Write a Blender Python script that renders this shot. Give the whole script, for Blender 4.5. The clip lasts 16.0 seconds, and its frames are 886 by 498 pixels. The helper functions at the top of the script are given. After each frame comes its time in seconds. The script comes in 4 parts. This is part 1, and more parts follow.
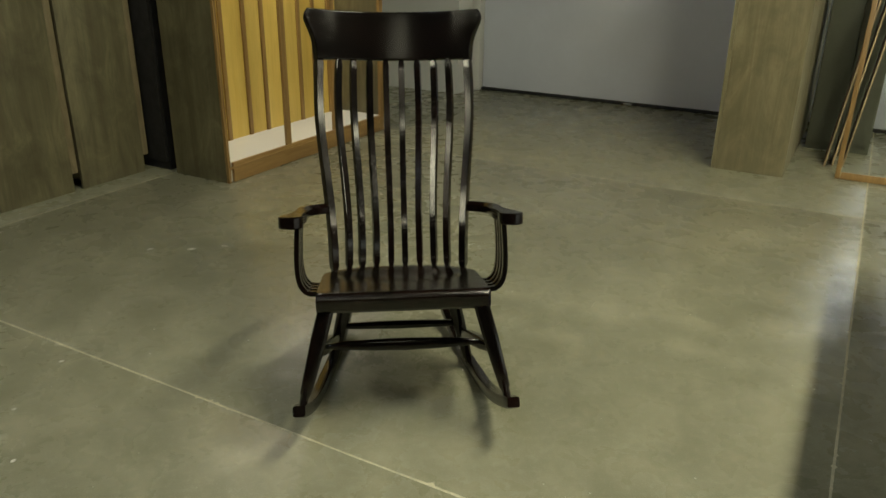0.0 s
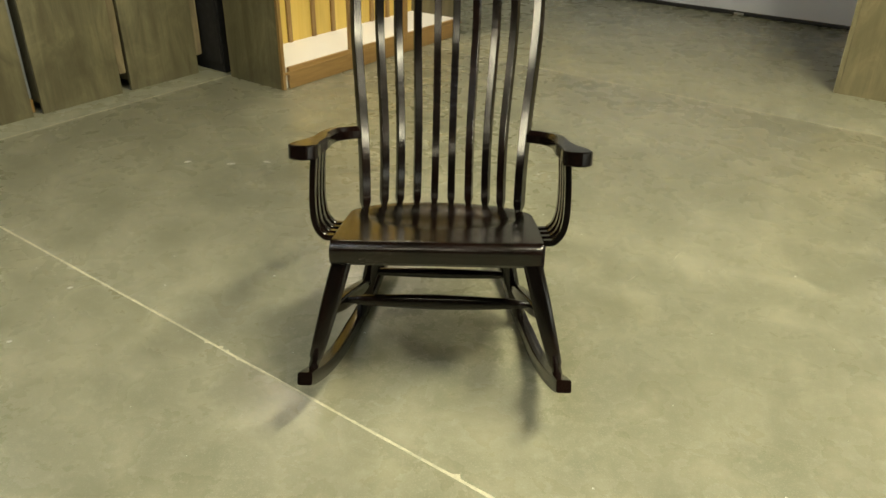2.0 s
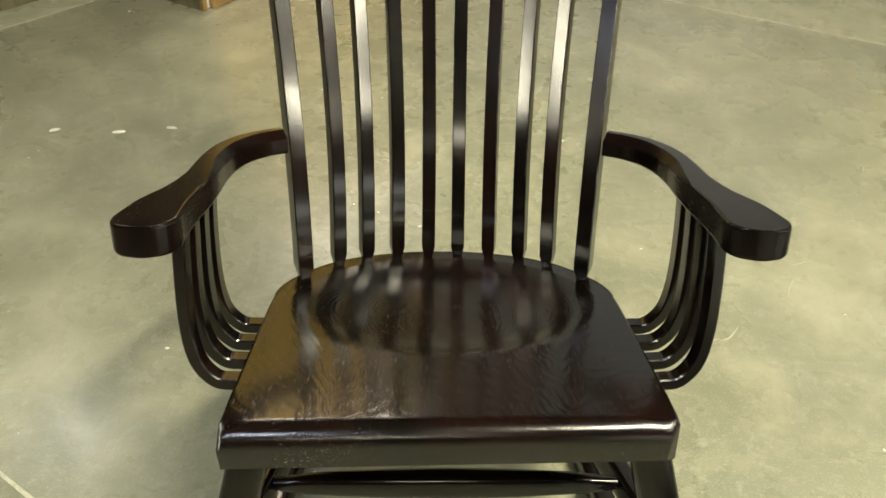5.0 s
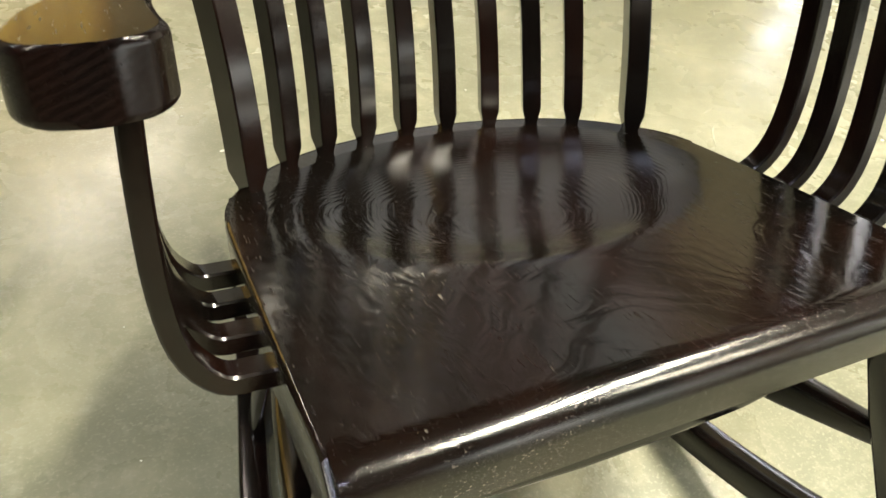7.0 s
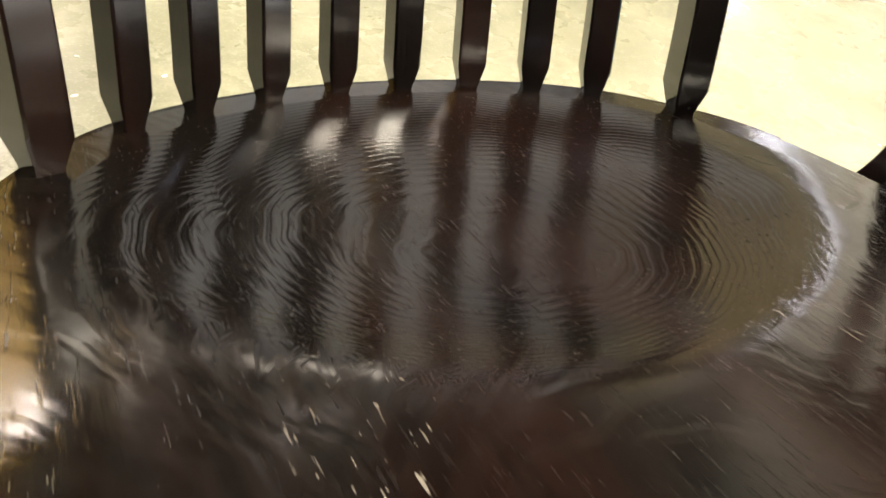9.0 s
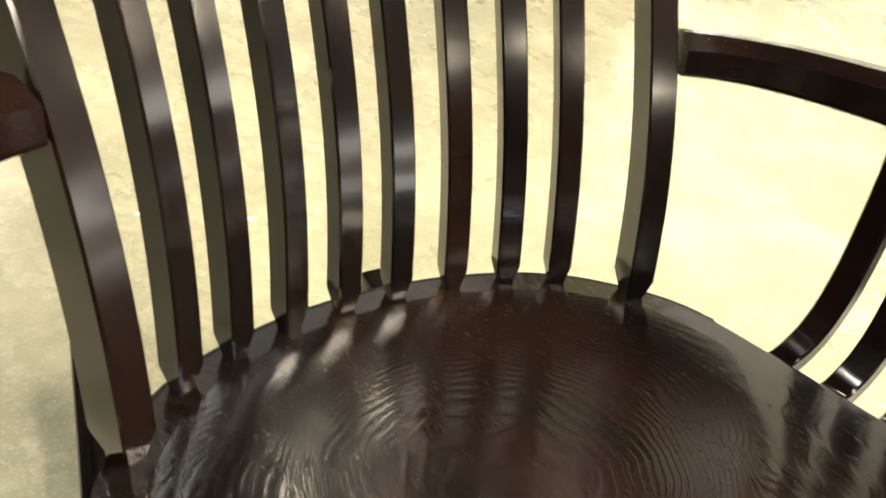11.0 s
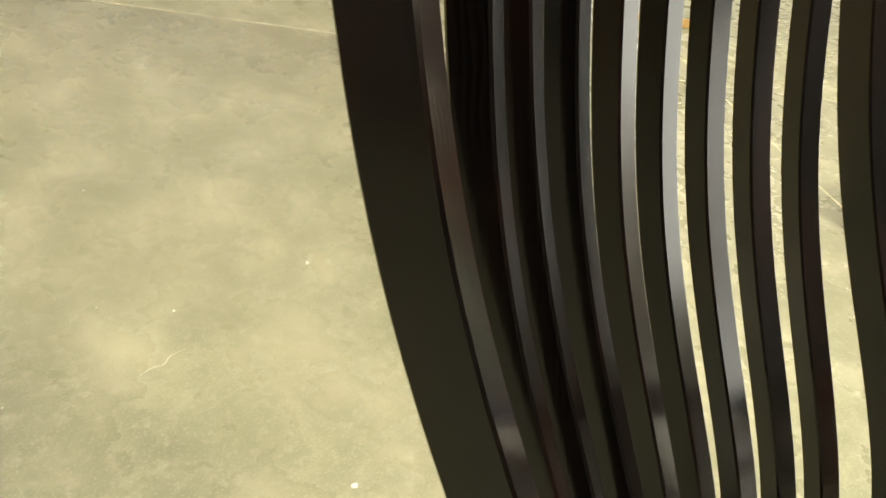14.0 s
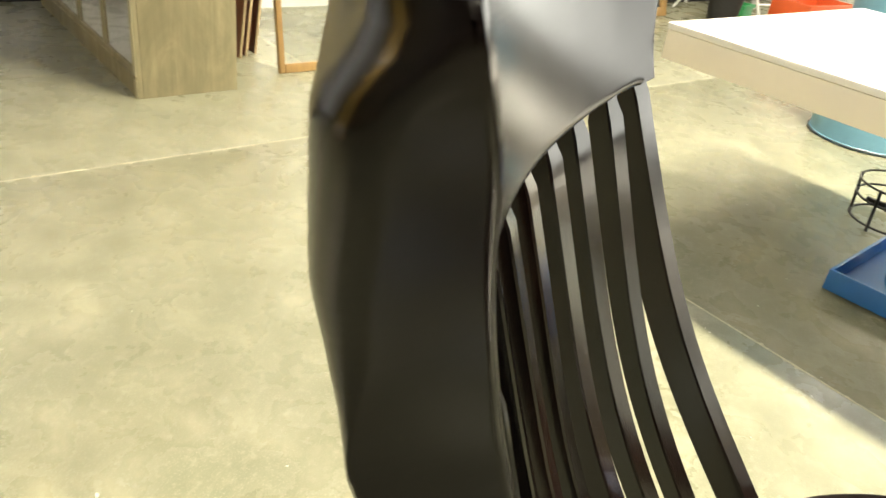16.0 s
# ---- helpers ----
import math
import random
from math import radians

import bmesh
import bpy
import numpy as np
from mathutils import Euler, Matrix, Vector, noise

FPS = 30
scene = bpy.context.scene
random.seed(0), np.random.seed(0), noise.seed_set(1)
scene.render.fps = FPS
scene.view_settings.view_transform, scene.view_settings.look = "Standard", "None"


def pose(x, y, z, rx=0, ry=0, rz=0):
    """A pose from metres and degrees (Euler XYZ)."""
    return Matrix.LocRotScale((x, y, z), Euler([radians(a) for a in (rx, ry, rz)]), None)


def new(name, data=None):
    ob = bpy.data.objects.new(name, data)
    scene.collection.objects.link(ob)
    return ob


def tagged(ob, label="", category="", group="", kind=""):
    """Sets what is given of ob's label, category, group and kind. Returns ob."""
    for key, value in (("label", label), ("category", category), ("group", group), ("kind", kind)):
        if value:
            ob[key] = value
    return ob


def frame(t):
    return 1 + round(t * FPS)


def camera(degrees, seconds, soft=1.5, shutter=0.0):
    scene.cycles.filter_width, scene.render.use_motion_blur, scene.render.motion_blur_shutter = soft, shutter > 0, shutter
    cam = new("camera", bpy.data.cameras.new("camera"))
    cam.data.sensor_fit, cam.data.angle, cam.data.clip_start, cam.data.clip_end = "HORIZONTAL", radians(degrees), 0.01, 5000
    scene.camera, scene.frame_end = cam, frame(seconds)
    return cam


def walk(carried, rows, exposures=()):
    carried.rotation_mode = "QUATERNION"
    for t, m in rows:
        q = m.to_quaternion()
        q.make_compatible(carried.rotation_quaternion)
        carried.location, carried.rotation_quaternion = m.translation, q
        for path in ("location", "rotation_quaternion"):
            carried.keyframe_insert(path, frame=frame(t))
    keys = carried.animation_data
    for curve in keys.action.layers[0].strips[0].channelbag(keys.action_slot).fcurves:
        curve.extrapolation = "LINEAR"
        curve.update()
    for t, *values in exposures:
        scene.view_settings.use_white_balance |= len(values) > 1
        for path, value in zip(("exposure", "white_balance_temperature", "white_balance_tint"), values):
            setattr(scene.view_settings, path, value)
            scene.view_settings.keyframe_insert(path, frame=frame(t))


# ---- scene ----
# camera path
# <path>
cam = camera(60.6, 16.0, soft=1.5, shutter=0.25)
PATH = [
    (0, -0.0881, -2.1327, 1.3931, 67.97, -0.74, -5.43),
    (0.5, -0.0861, -2.0821, 1.3714, 66.63, -0.23, -4.29),
    (1, -0.0269, -1.9754, 1.3557, 64.53, 0.17, -2.07),
    (1.5, 0.0386, -1.8547, 1.3229, 63.11, -0.65, 0.82),
    (2, 0.0440, -1.7148, 1.3090, 60.99, -0.85, 1.63),
    (2.5, 0.0003, -1.5370, 1.3066, 59.39, -0.48, 1.38),
    (3, -0.0088, -1.4073, 1.2845, 57.94, -0.29, 0.81),
    (3.5, 0.0080, -1.2047, 1.2578, 57.54, -0.56, 1.40),
    (5.8, -0.1381, -0.5365, 0.9796, 49.68, -1.30, -5.98),
    (6, -0.1782, -0.4979, 0.9443, 48.77, -1.33, -7.97),
    (6.5, -0.2667, -0.4418, 0.8665, 48.57, -2.40, -16.18),
    (7, -0.3065, -0.3908, 0.8096, 49.47, -5.05, -22.55),
    (7.5, -0.3101, -0.3373, 0.7222, 52.04, -8.44, -21.14),
    (8, -0.2664, -0.2599, 0.6481, 50.85, -9.49, -21.69),
    (8.2, -0.2476, -0.2287, 0.6318, 49.38, -10.18, -21.81),
    (10.3, -0.2036, -0.0897, 0.6960, 47.98, -13.20, -31.63),
    (10.5, -0.2106, -0.0908, 0.7287, 47.84, -13.00, -31.20),
    (11, -0.2722, -0.0813, 0.7878, 50.41, -12.52, -31.68),
    (11.5, -0.3301, -0.0409, 0.8306, 52.66, -9.46, -33.45),
    (11.8, -0.3436, 0.0327, 0.8539, 52.88, -10.15, -35.11),
    (12, -0.3380, 0.0437, 0.8776, 53.28, -8.99, -32.75),
    (12.3, -0.3291, 0.0952, 0.8896, 52.23, -9.14, -32.56),
    (12.5, -0.3338, 0.1314, 0.8910, 52.28, -10.04, -33.30),
    (13, -0.3753, 0.1651, 0.8930, 51.96, -10.46, -31.82),
    (13.5, -0.4178, 0.2306, 0.9282, 53.08, -10.76, -35.67),
    (14, -0.4535, 0.2852, 0.9821, 56.03, -11.00, -43.38),
    (14.5, -0.4566, 0.3347, 1.0164, 57.79, -11.67, -48.28),
    (15, -0.4288, 0.3833, 1.0876, 59.59, -8.59, -55.91),
    (15.5, -0.4183, 0.4343, 1.1403, 61.25, -8.13, -62.85),
    (15.8, -0.4199, 0.4766, 1.1828, 60.38, -6.90, -67.79),
    (16, -0.4189, 0.5079, 1.1930, 60.56, -6.62, -71.41),
]
# </path>
EXPOSURES = [(0.0, -1.99, 6270, 10), (0.1, -1.77, 6270, 10), (0.3, -1.22, 6270, 10), (0.5, -1.0, 6350, 11), (1.0, -0.92, 6460, 12), (1.5, -0.94, 6480, 12), (2.0, -1.12, 6500, 12), (3.7, -1.05, 6400, 12), (6.0, -0.28, 6020, 18), (8.2, -0.02, 6040, 22), (10.3, 0.66, 6350, 28), (12.0, -0.1, 6300, 18), (14.5, -0.26, 6350, 18), (15.0, -0.15, 6350, 18), (15.5, 0.1, 6250, 19), (16.0, 0.06, 6250, 19)]
walk(cam, [(t, pose(*v)) for t, *v in PATH], EXPOSURES)

# ---- light ----
ROOM = pose(0, 0, 0, 0, 0, -34.5)     # the building's axes: u across, v towards the big door
world = bpy.data.worlds.new("world")
scene.world = world
world.use_nodes = True
world.node_tree.nodes["Background"].inputs["Color"].default_value = (0.9, 0.95, 1.0, 1)
world.node_tree.nodes["Background"].inputs["Strength"].default_value = 0.02
CEILING = 4.3
WARM = (1.0, 0.93, 0.64)
COOL = (0.96, 0.97, 0.78)
DAY = (0.86, 0.93, 1.0)
# u, v, length, watts, colour, turn
LAMPS = [
    (2.05, -0.15, 1.25, 400, WARM, 90), (2.05, 1.25, 1.25, 240, WARM, 90), (4.50, -0.20, 2.45, 170, WARM, 0), (7.9, 2.25, 2.45, 170, WARM, 0), (-1.5, -4.0, 2.45, 200, WARM, 90),
    (-4.6, 0.2, 1.25, 90, COOL, 0), (2.9, -4.4, 1.25, 70, WARM, 0), (0.0, -2.2, 1.25, 100, DAY, 0),
]

# ---- materials ----
def nodes_of(name):
    m = bpy.data.materials.new(name)
    m.use_nodes = True
    t = m.node_tree
    return m, t, t.nodes["Principled BSDF"]


def node(t, kind, links=None, **values):
    n = t.nodes.new(kind)
    for k, v in values.items():
        n.inputs[k].default_value = v
    for k, v in (links or {}).items():
        t.links.new(v, n.inputs[k])
    return n


def coords(t, stretch=(1, 1, 1), use="Object", jitter=False):
    """Real-size coordinates, stretched along the grain."""
    if use == "World":
        out = t.nodes.new("ShaderNodeNewGeometry").outputs["Position"]
    else:
        out = t.nodes.new("ShaderNodeTexCoord").outputs["Object"]
    if jitter:
        r = t.nodes.new("ShaderNodeObjectInfo").outputs["Random"]
        add = t.nodes.new("ShaderNodeVectorMath")
        add.operation = "MULTIPLY_ADD"
        t.links.new(r, add.inputs[0])
        add.inputs[1].default_value = (7.3, 3.1, 5.7)
        t.links.new(out, add.inputs[2])
        out = add.outputs[0]
    mp = t.nodes.new("ShaderNodeMapping")
    mp.inputs["Scale"].default_value = stretch
    t.links.new(out, mp.inputs["Vector"])
    return mp.outputs[0]


def noise_of(t, vec, scale, detail=6.0, rough=0.6, distort=0.0):
    n = node(t, "ShaderNodeTexNoise", {"Vector": vec}, Scale=scale, Detail=detail, Roughness=rough, Distortion=distort)
    return n.outputs["Fac"]


def ramp(t, fac, *stops):
    r = t.nodes.new("ShaderNodeValToRGB")
    e = r.color_ramp.elements
    while len(e) < len(stops):
        e.new(0.5)
    for i, (p, c) in enumerate(stops):
        e[i].position = p
        e[i].color = (*c, 1) if len(c) == 3 else c
    t.links.new(fac, r.inputs["Fac"])
    return r.outputs["Color"]


def span(t, fac, a, b, lo=0.3, hi=0.7):
    m = node(t, "ShaderNodeMapRange", {"Value": fac})
    m.inputs["From Min"].default_value, m.inputs["From Max"].default_value = lo, hi
    m.inputs["To Min"].default_value, m.inputs["To Max"].default_value = a, b
    return m.outputs[0]


def mixed(t, fac, a, b, kind="MIX"):
    m = t.nodes.new("ShaderNodeMix")
    m.data_type, m.blend_type = "RGBA", kind
    for k, v in ((0, fac), (6, a), (7, b)):
        if isinstance(v, (int, float)):
            m.inputs[k].default_value = v
        elif isinstance(v, tuple):
            m.inputs[k].default_value = (*v, 1)
        else:
            t.links.new(v, m.inputs[k])
    return m.outputs[2]


def bump(t, bsdf, height, strength, distance=0.002):
    b = node(t, "ShaderNodeBump", {"Height": height}, Strength=strength, Distance=distance)
    t.links.new(b.outputs[0], bsdf.inputs["Normal"])


def plain(name, color, rough=0.5, metal=0.0, vary=0.15, scale=12.0, coat=0.0, bumpy=0.05):
    """Paint, plastic or metal with mild unevenness at two scales."""
    m, t, b = nodes_of(name)
    vec = coords(t, jitter=True)
    big, fine = noise_of(t, vec, scale), noise_of(t, vec, scale * 14, 3)
    dark = tuple(c * (1 - vary) for c in color)
    t.links.new(mixed(t, span(t, fine, 0, 0.35), ramp(t, big, (0.3, dark), (0.7, color)), dark), b.inputs["Base Color"])
    t.links.new(span(t, big, rough * 0.85, min(1, rough * 1.2)), b.inputs["Roughness"])
    b.inputs["Metallic"].default_value = metal
    b.inputs["Coat Weight"].default_value = coat
    bump(t, b, fine, bumpy)
    return m


def wood(name, dark, light, rough, grain=(1, 1, 0.06), scale=28.0, coat=0.0, bumpy=0.1, blotch=0.0):
    """Wood whose grain runs along the axis with the small factor."""
    m, t, b = nodes_of(name)
    vec = coords(t, grain, jitter=True)
    rings = noise_of(t, vec, scale, 8, 0.62, 0.6)
    broad = noise_of(t, coords(t, tuple(max(g, 0.25) for g in grain), jitter=True), 3.5, 4)
    fine = noise_of(t, vec, scale * 7, 4)
    c = ramp(t, rings, (0.32, dark), (0.68, light))
    c = mixed(t, span(t, broad, 0.0, 0.55), c, tuple(0.6 * x for x in dark))
    c = mixed(t, span(t, fine, 0, 0.4, 0.5, 0.75), c, tuple(0.7 * x for x in dark))
    if blotch:
        worn = noise_of(t, coords(t, (1, 1, 0.6), jitter=True), 5.5, 7, 0.68, 0.8)
        c = mixed(t, span(t, worn, 0.0, blotch, 0.42, 0.66), c, tuple(0.5 * x for x in dark))
        c = mixed(t, span(t, worn, blotch * 0.6, 0.0, 0.28, 0.42), c, tuple(1.3 * x for x in light))
    t.links.new(c, b.inputs["Base Color"])
    t.links.new(span(t, rings, rough * 1.15, rough * 0.9), b.inputs["Roughness"])
    b.inputs["Coat Weight"].default_value = coat
    b.inputs["Coat Roughness"].default_value = 0.12
    bump(t, b, rings, bumpy)
    return m


def concrete(name):
    """Sealed, lightly polished slab: cloudy at a metre, mottled at a hand, gritty up close."""
    m, t, b = nodes_of(name)
    vec = coords(t, use="World")
    cloud = noise_of(t, vec, 1.1, 3, 0.5, 0.2)
    mottle = noise_of(t, vec, 6.5, 6, 0.6, 0.3)
    fleck = noise_of(t, vec, 34, 5, 0.65)
    grit = noise_of(t, vec, 210, 3)
    c = ramp(t, cloud, (0.34, (0.205, 0.205, 0.142)), (0.66, (0.280, 0.274, 0.190)))
    c = mixed(t, span(t, mottle, 0.0, 0.62, 0.44, 0.68), c, (0.165, 0.170, 0.115))
    c = mixed(t, span(t, mottle, 0.5, 0.0, 0.30, 0.44), c, (0.34, 0.325, 0.232))
    c = mixed(t, span(t, fleck, 0.0, 0.60, 0.53, 0.70), c, (0.345, 0.335, 0.25))
    c = mixed(t, span(t, fleck, 0.22, 0.0, 0.28, 0.45), c, (0.17, 0.17, 0.12))
    c = mixed(t, span(t, grit, 0, 0.6, 0.54, 0.7), c, (0.37, 0.36, 0.275))
    wiped = noise_of(t, coords(t, (1.0, 4.0, 1.0), use="World"), 9, 5, 0.6, 0.8)
    c = mixed(t, span(t, wiped, 0, 0.22, 0.58, 0.75), c, (0.38, 0.37, 0.28))
    stain = noise_of(t, vec, 4.6, 7, 0.68, 0.6)
    c = mixed(t, span(t, stain, 0.0, 0.5, 0.50, 0.68), c, (0.16, 0.16, 0.10))
    c = mixed(t, span(t, stain, 0.5, 0.0, 0.32, 0.47), c, (0.36, 0.345, 0.24))
    t.links.new(c, b.inputs["Base Color"])
    t.links.new(span(t, mottle, 0.23, 0.33), b.inputs["Roughness"])
    b.inputs["Specular IOR Level"].default_value = 0.4
    bump(t, b, fleck, 0.02, 0.002)
    return m


CONCRETE = concrete("polished_concrete")
JOINT = plain("joint_dust", (0.72, 0.68, 0.50), 0.9, vary=0.4, scale=60)
JOINT_WORN = plain("worn_joint", (0.68, 0.65, 0.50), 0.8, vary=0.4, scale=25)


def lacquer(name, along, ring, tilt, center, bands=60.0, relief=0.05, pores=0.5, rough=0.15, dark=(0.0030, 0.0021, 0.0014), red=(0.0105, 0.0036, 0.0015), wander=(9.0, 0.15, 3.0), gloss=0.26, boards=0.0):
    """Near-black stained oak under lacquer: grown rings cut by the surface, open pores, a red undertone."""
    m, t, b = nodes_of(name)
    tc = t.nodes.new("ShaderNodeTexCoord").outputs["Object"]
    mp = node(t, "ShaderNodeMapping", {"Vector": tc})
    mp.inputs["Location"].default_value = center
    mp.inputs["Rotation"].default_value = tilt
    if boards:
        cut = t.nodes.new("ShaderNodeSeparateXYZ")
        t.links.new(tc, cut.inputs[0])
        wrap = node(t, "ShaderNodeMath", {0: cut.outputs["X"]})
        wrap.operation = "WRAP"
        wrap.inputs[1].default_value, wrap.inputs[2].default_value = boards / 2, -boards / 2
        which = node(t, "ShaderNodeMath", {0: cut.outputs["X"]})
        which.operation = "SUBTRACT"
        t.links.new(wrap.outputs[0], which.inputs[1])
        shift = node(t, "ShaderNodeMath", {0: which.outputs[0]})
        shift.operation = "MULTIPLY_ADD"
        shift.inputs[1].default_value = 0.9
        t.links.new(cut.outputs["Y"], shift.inputs[2])
        joined = node(t, "ShaderNodeCombineXYZ", {"X": wrap.outputs[0], "Y": shift.outputs[0], "Z": cut.outputs["Z"]})
        t.links.new(joined.outputs[0], mp.inputs["Vector"])
    wave = node(t, "ShaderNodeTexWave", {"Vector": mp.outputs[0]}, Scale=bands, Distortion=wander[0], Detail=wander[2])
    wave.inputs["Detail Scale"].default_value = wander[1]
    wave.inputs["Detail Roughness"].default_value = 0.55
    wave.wave_type, wave.rings_direction = "RINGS", ring
    grown = span(t, wave.outputs["Fac"], 0.0, 1.0, 0.25, 0.85)
    fine = noise_of(t, coords(t, along, jitter=True), 240, 3, 0.6)
    pore = noise_of(t, coords(t, tuple(a if a == 1 else 0.07 for a in along), jitter=True), 800, 2, 0.5)
    under = noise_of(t, coords(t, tuple(max(a, 0.3) for a in along), jitter=True), 9, 4, 0.6, 0.5)
    c = ramp(t, grown, (0.1, dark), (0.9, tuple(2.2 * x for x in dark)))
    c = mixed(t, span(t, under, 0.0, 0.6, 0.45, 0.72), c, red)
    c = mixed(t, span(t, fine, 0, 0.5, 0.5, 0.7), c, tuple(0.6 * x for x in dark))
    if boards:
        # unfilled pores, pale with dust and painted-in glints, in drifts along the grain
        dash = noise_of(t, coords(t, (1, 0.09, 1)), 620, 2, 0.5)
        drift = noise_of(t, coords(t, (1, 0.35, 1)), 11, 4, 0.6, 0.4)
        dusty = node(t, "ShaderNodeMath", {0: span(t, dash, 0.0, 1.0, 0.655, 0.70), 1: span(t, drift, 0.0, 0.8, 0.53, 0.64)})
        dusty.operation = "MULTIPLY"
        front = node(t, "ShaderNodeMath", {0: dusty.outputs[0], 1: span(t, cut.outputs["Y"], 1.0, 0.0, -0.36, -0.27)})
        front.operation = "MULTIPLY"
        c = mixed(t, front.outputs[0], c, (0.26, 0.235, 0.19))
    t.links.new(c, b.inputs["Base Color"])
    b.inputs["Specular IOR Level"].default_value = gloss
    open_grain = node(t, "ShaderNodeMath", {0: span(t, pore, 0.0, pores, 0.60, 0.68), 1: span(t, wave.outputs["Fac"], 1.0, 0.25, 0.3, 0.8)})
    open_grain.operation = "MULTIPLY"
    dull = node(t, "ShaderNodeMath", {0: open_grain.outputs[0]})
    dull.operation = "MULTIPLY_ADD"
    dull.inputs[1].default_value = 0.04
    t.links.new(span(t, under, rough, rough + 0.07), dull.inputs[2])
    t.links.new(dull.outputs[0], b.inputs["Roughness"])
    mix = node(t, "ShaderNodeMath", {0: grown, 1: open_grain.outputs[0]})
    mix.operation = "SUBTRACT"
    bump(t, b, mix.outputs[0], relief, 0.0012)
    return m


CHAIR = lacquer("espresso_lacquer", (1, 1, 0.05), "Z", (0.05, 0.03, 0), (0.03, 0.05, 0), 90, 0.005, 0.25, 0.115, dark=(0.0017, 0.0012, 0.0010), red=(0.0150, 0.0042, 0.0020), gloss=0.47)
SEAT = lacquer("espresso_seat", (1, 0.05, 1), "Y", (0.035, 0.0, 0.05), (0.02, 0, 1.64), 330, 0.06, 3.5, 0.12, dark=(0.0018, 0.0013, 0.0010), red=(0.0120, 0.0036, 0.0018), wander=(7.0, 0.07, 1.0), gloss=0.62, boards=0.27)
ARM = lacquer("espresso_arm", (1, 0.05, 1), "Y", (0.04, 0.0, 0.06), (0.02, 0, 0.06), 75, 0.010, 3.0, 0.15, (0.0022, 0.0012, 0.0010), (0.012, 0.0036, 0.0018))
CREST = lacquer("espresso_crest", (0.05, 1, 1), "X", (0.0, 0.05, 0.03), (0, 0.10, 0.06), 70, 0.012, 1.2, 0.15, dark=(0.0020, 0.0014, 0.0012), red=(0.0065, 0.0024, 0.0014), gloss=0.24)
PANEL = wood("weathered_panel", (0.125, 0.110, 0.057), (0.232, 0.207, 0.115), 0.5, (1, 1, 0.07), 14, blotch=0.6)
PALEBOARD = wood("pale_back_board", (0.36, 0.33, 0.21), (0.48, 0.44, 0.29), 0.6, (1, 1, 0.1), 12, blotch=0.3)
EDGE = wood("raw_board_edge", (0.30, 0.22, 0.12), (0.44, 0.34, 0.20), 0.6, (1, 1, 0.08), 20)
GREYOAK = wood("weathered_grey_oak", (0.215, 0.185, 0.100), (0.35, 0.31, 0.185), 0.5, (1, 1, 0.07), 16, blotch=0.45)
OAK = wood("honey_trim", (0.26, 0.150, 0.048), (0.44, 0.275, 0.095), 0.42, (1, 1, 0.08), 30)
OAK_U = wood("honey_rail", (0.26, 0.150, 0.048), (0.44, 0.275, 0.095), 0.42, (1, 0.08, 1), 30)
MAPLE = wood("maple_back", (0.70, 0.48, 0.10), (0.82, 0.62, 0.17), 0.4, (1, 1, 0.05), 10)
CREAM = wood("pale_edge", (0.55, 0.47, 0.30), (0.72, 0.64, 0.45), 0.55, (1, 1, 0.08), 20)
BAND = plain("cream_edge_band", (0.84, 0.79, 0.68), 0.45, vary=0.06, scale=3)
WHITE = plain("white_laminate", (0.82, 0.82, 0.80), 0.35, vary=0.04)
DOORW = plain("white_door_paint", (0.70, 0.73, 0.82), 0.45, vary=0.08, scale=2.0)
HEADER = plain("dark_header_paint", (0.09, 0.09, 0.085), 0.7, vary=0.1, scale=1.5)
WALLW = plain("wall_paint", (0.72, 0.72, 0.69), 0.7, vary=0.08, scale=1.5)
SHED = plain("grey_wall_paint", (0.25, 0.24, 0.21), 0.7, vary=0.1, scale=1.5)
CEIL = plain("ceiling_paint", (0.10, 0.10, 0.095), 0.85, vary=0.12, scale=1.0)
BLACK = plain("black_rubber", (0.012, 0.012, 0.012), 0.6)
# near-black; also puts the shade of the bookcase gap and kick holes into colour
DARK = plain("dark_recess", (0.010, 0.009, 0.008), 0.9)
BROWNEDGE = wood("rounded_brown_edge", (0.17, 0.135, 0.072), (0.33, 0.27, 0.155), 0.45, (1, 1, 0.07), 22, blotch=0.4)
BLUE = plain("blue_plastic", (0.03, 0.16, 0.48), 0.35)
DRUM = plain("blue_drum_paint", (0.16, 0.36, 0.50), 0.4, vary=0.25, scale=5)
REDBROWN = wood("red_brown_board", (0.10, 0.03, 0.012), (0.19, 0.06, 0.025), 0.4)
STEEL = plain("zinc_steel", (0.55, 0.55, 0.54), 0.35, 0.8)


def glass_of(name):
    m, t, b = nodes_of(name)
    b.inputs["Base Color"].default_value = (0.95, 0.97, 0.96, 1)
    b.inputs["Roughness"].default_value = 0.02
    b.inputs["Transmission Weight"].default_value = 1.0
    b.inputs["IOR"].default_value = 1.45
    return m


GLASS = glass_of("clear_glass")
MIRROR = plain("mirror_silver", (0.86, 0.88, 0.87), 0.03, 1.0, vary=0.02, bumpy=0.0)


def glowing(name, color, strength):
    m, t, b = nodes_of(name)
    b.inputs["Emission Color"].default_value = (*color, 1)
    b.inputs["Emission Strength"].default_value = strength
    return m


TUBE = {WARM: glowing("warm_tube", WARM, 14.0), COOL: glowing("cool_tube", COOL, 9.0), DAY: glowing("daylight_tube", DAY, 9.0)}


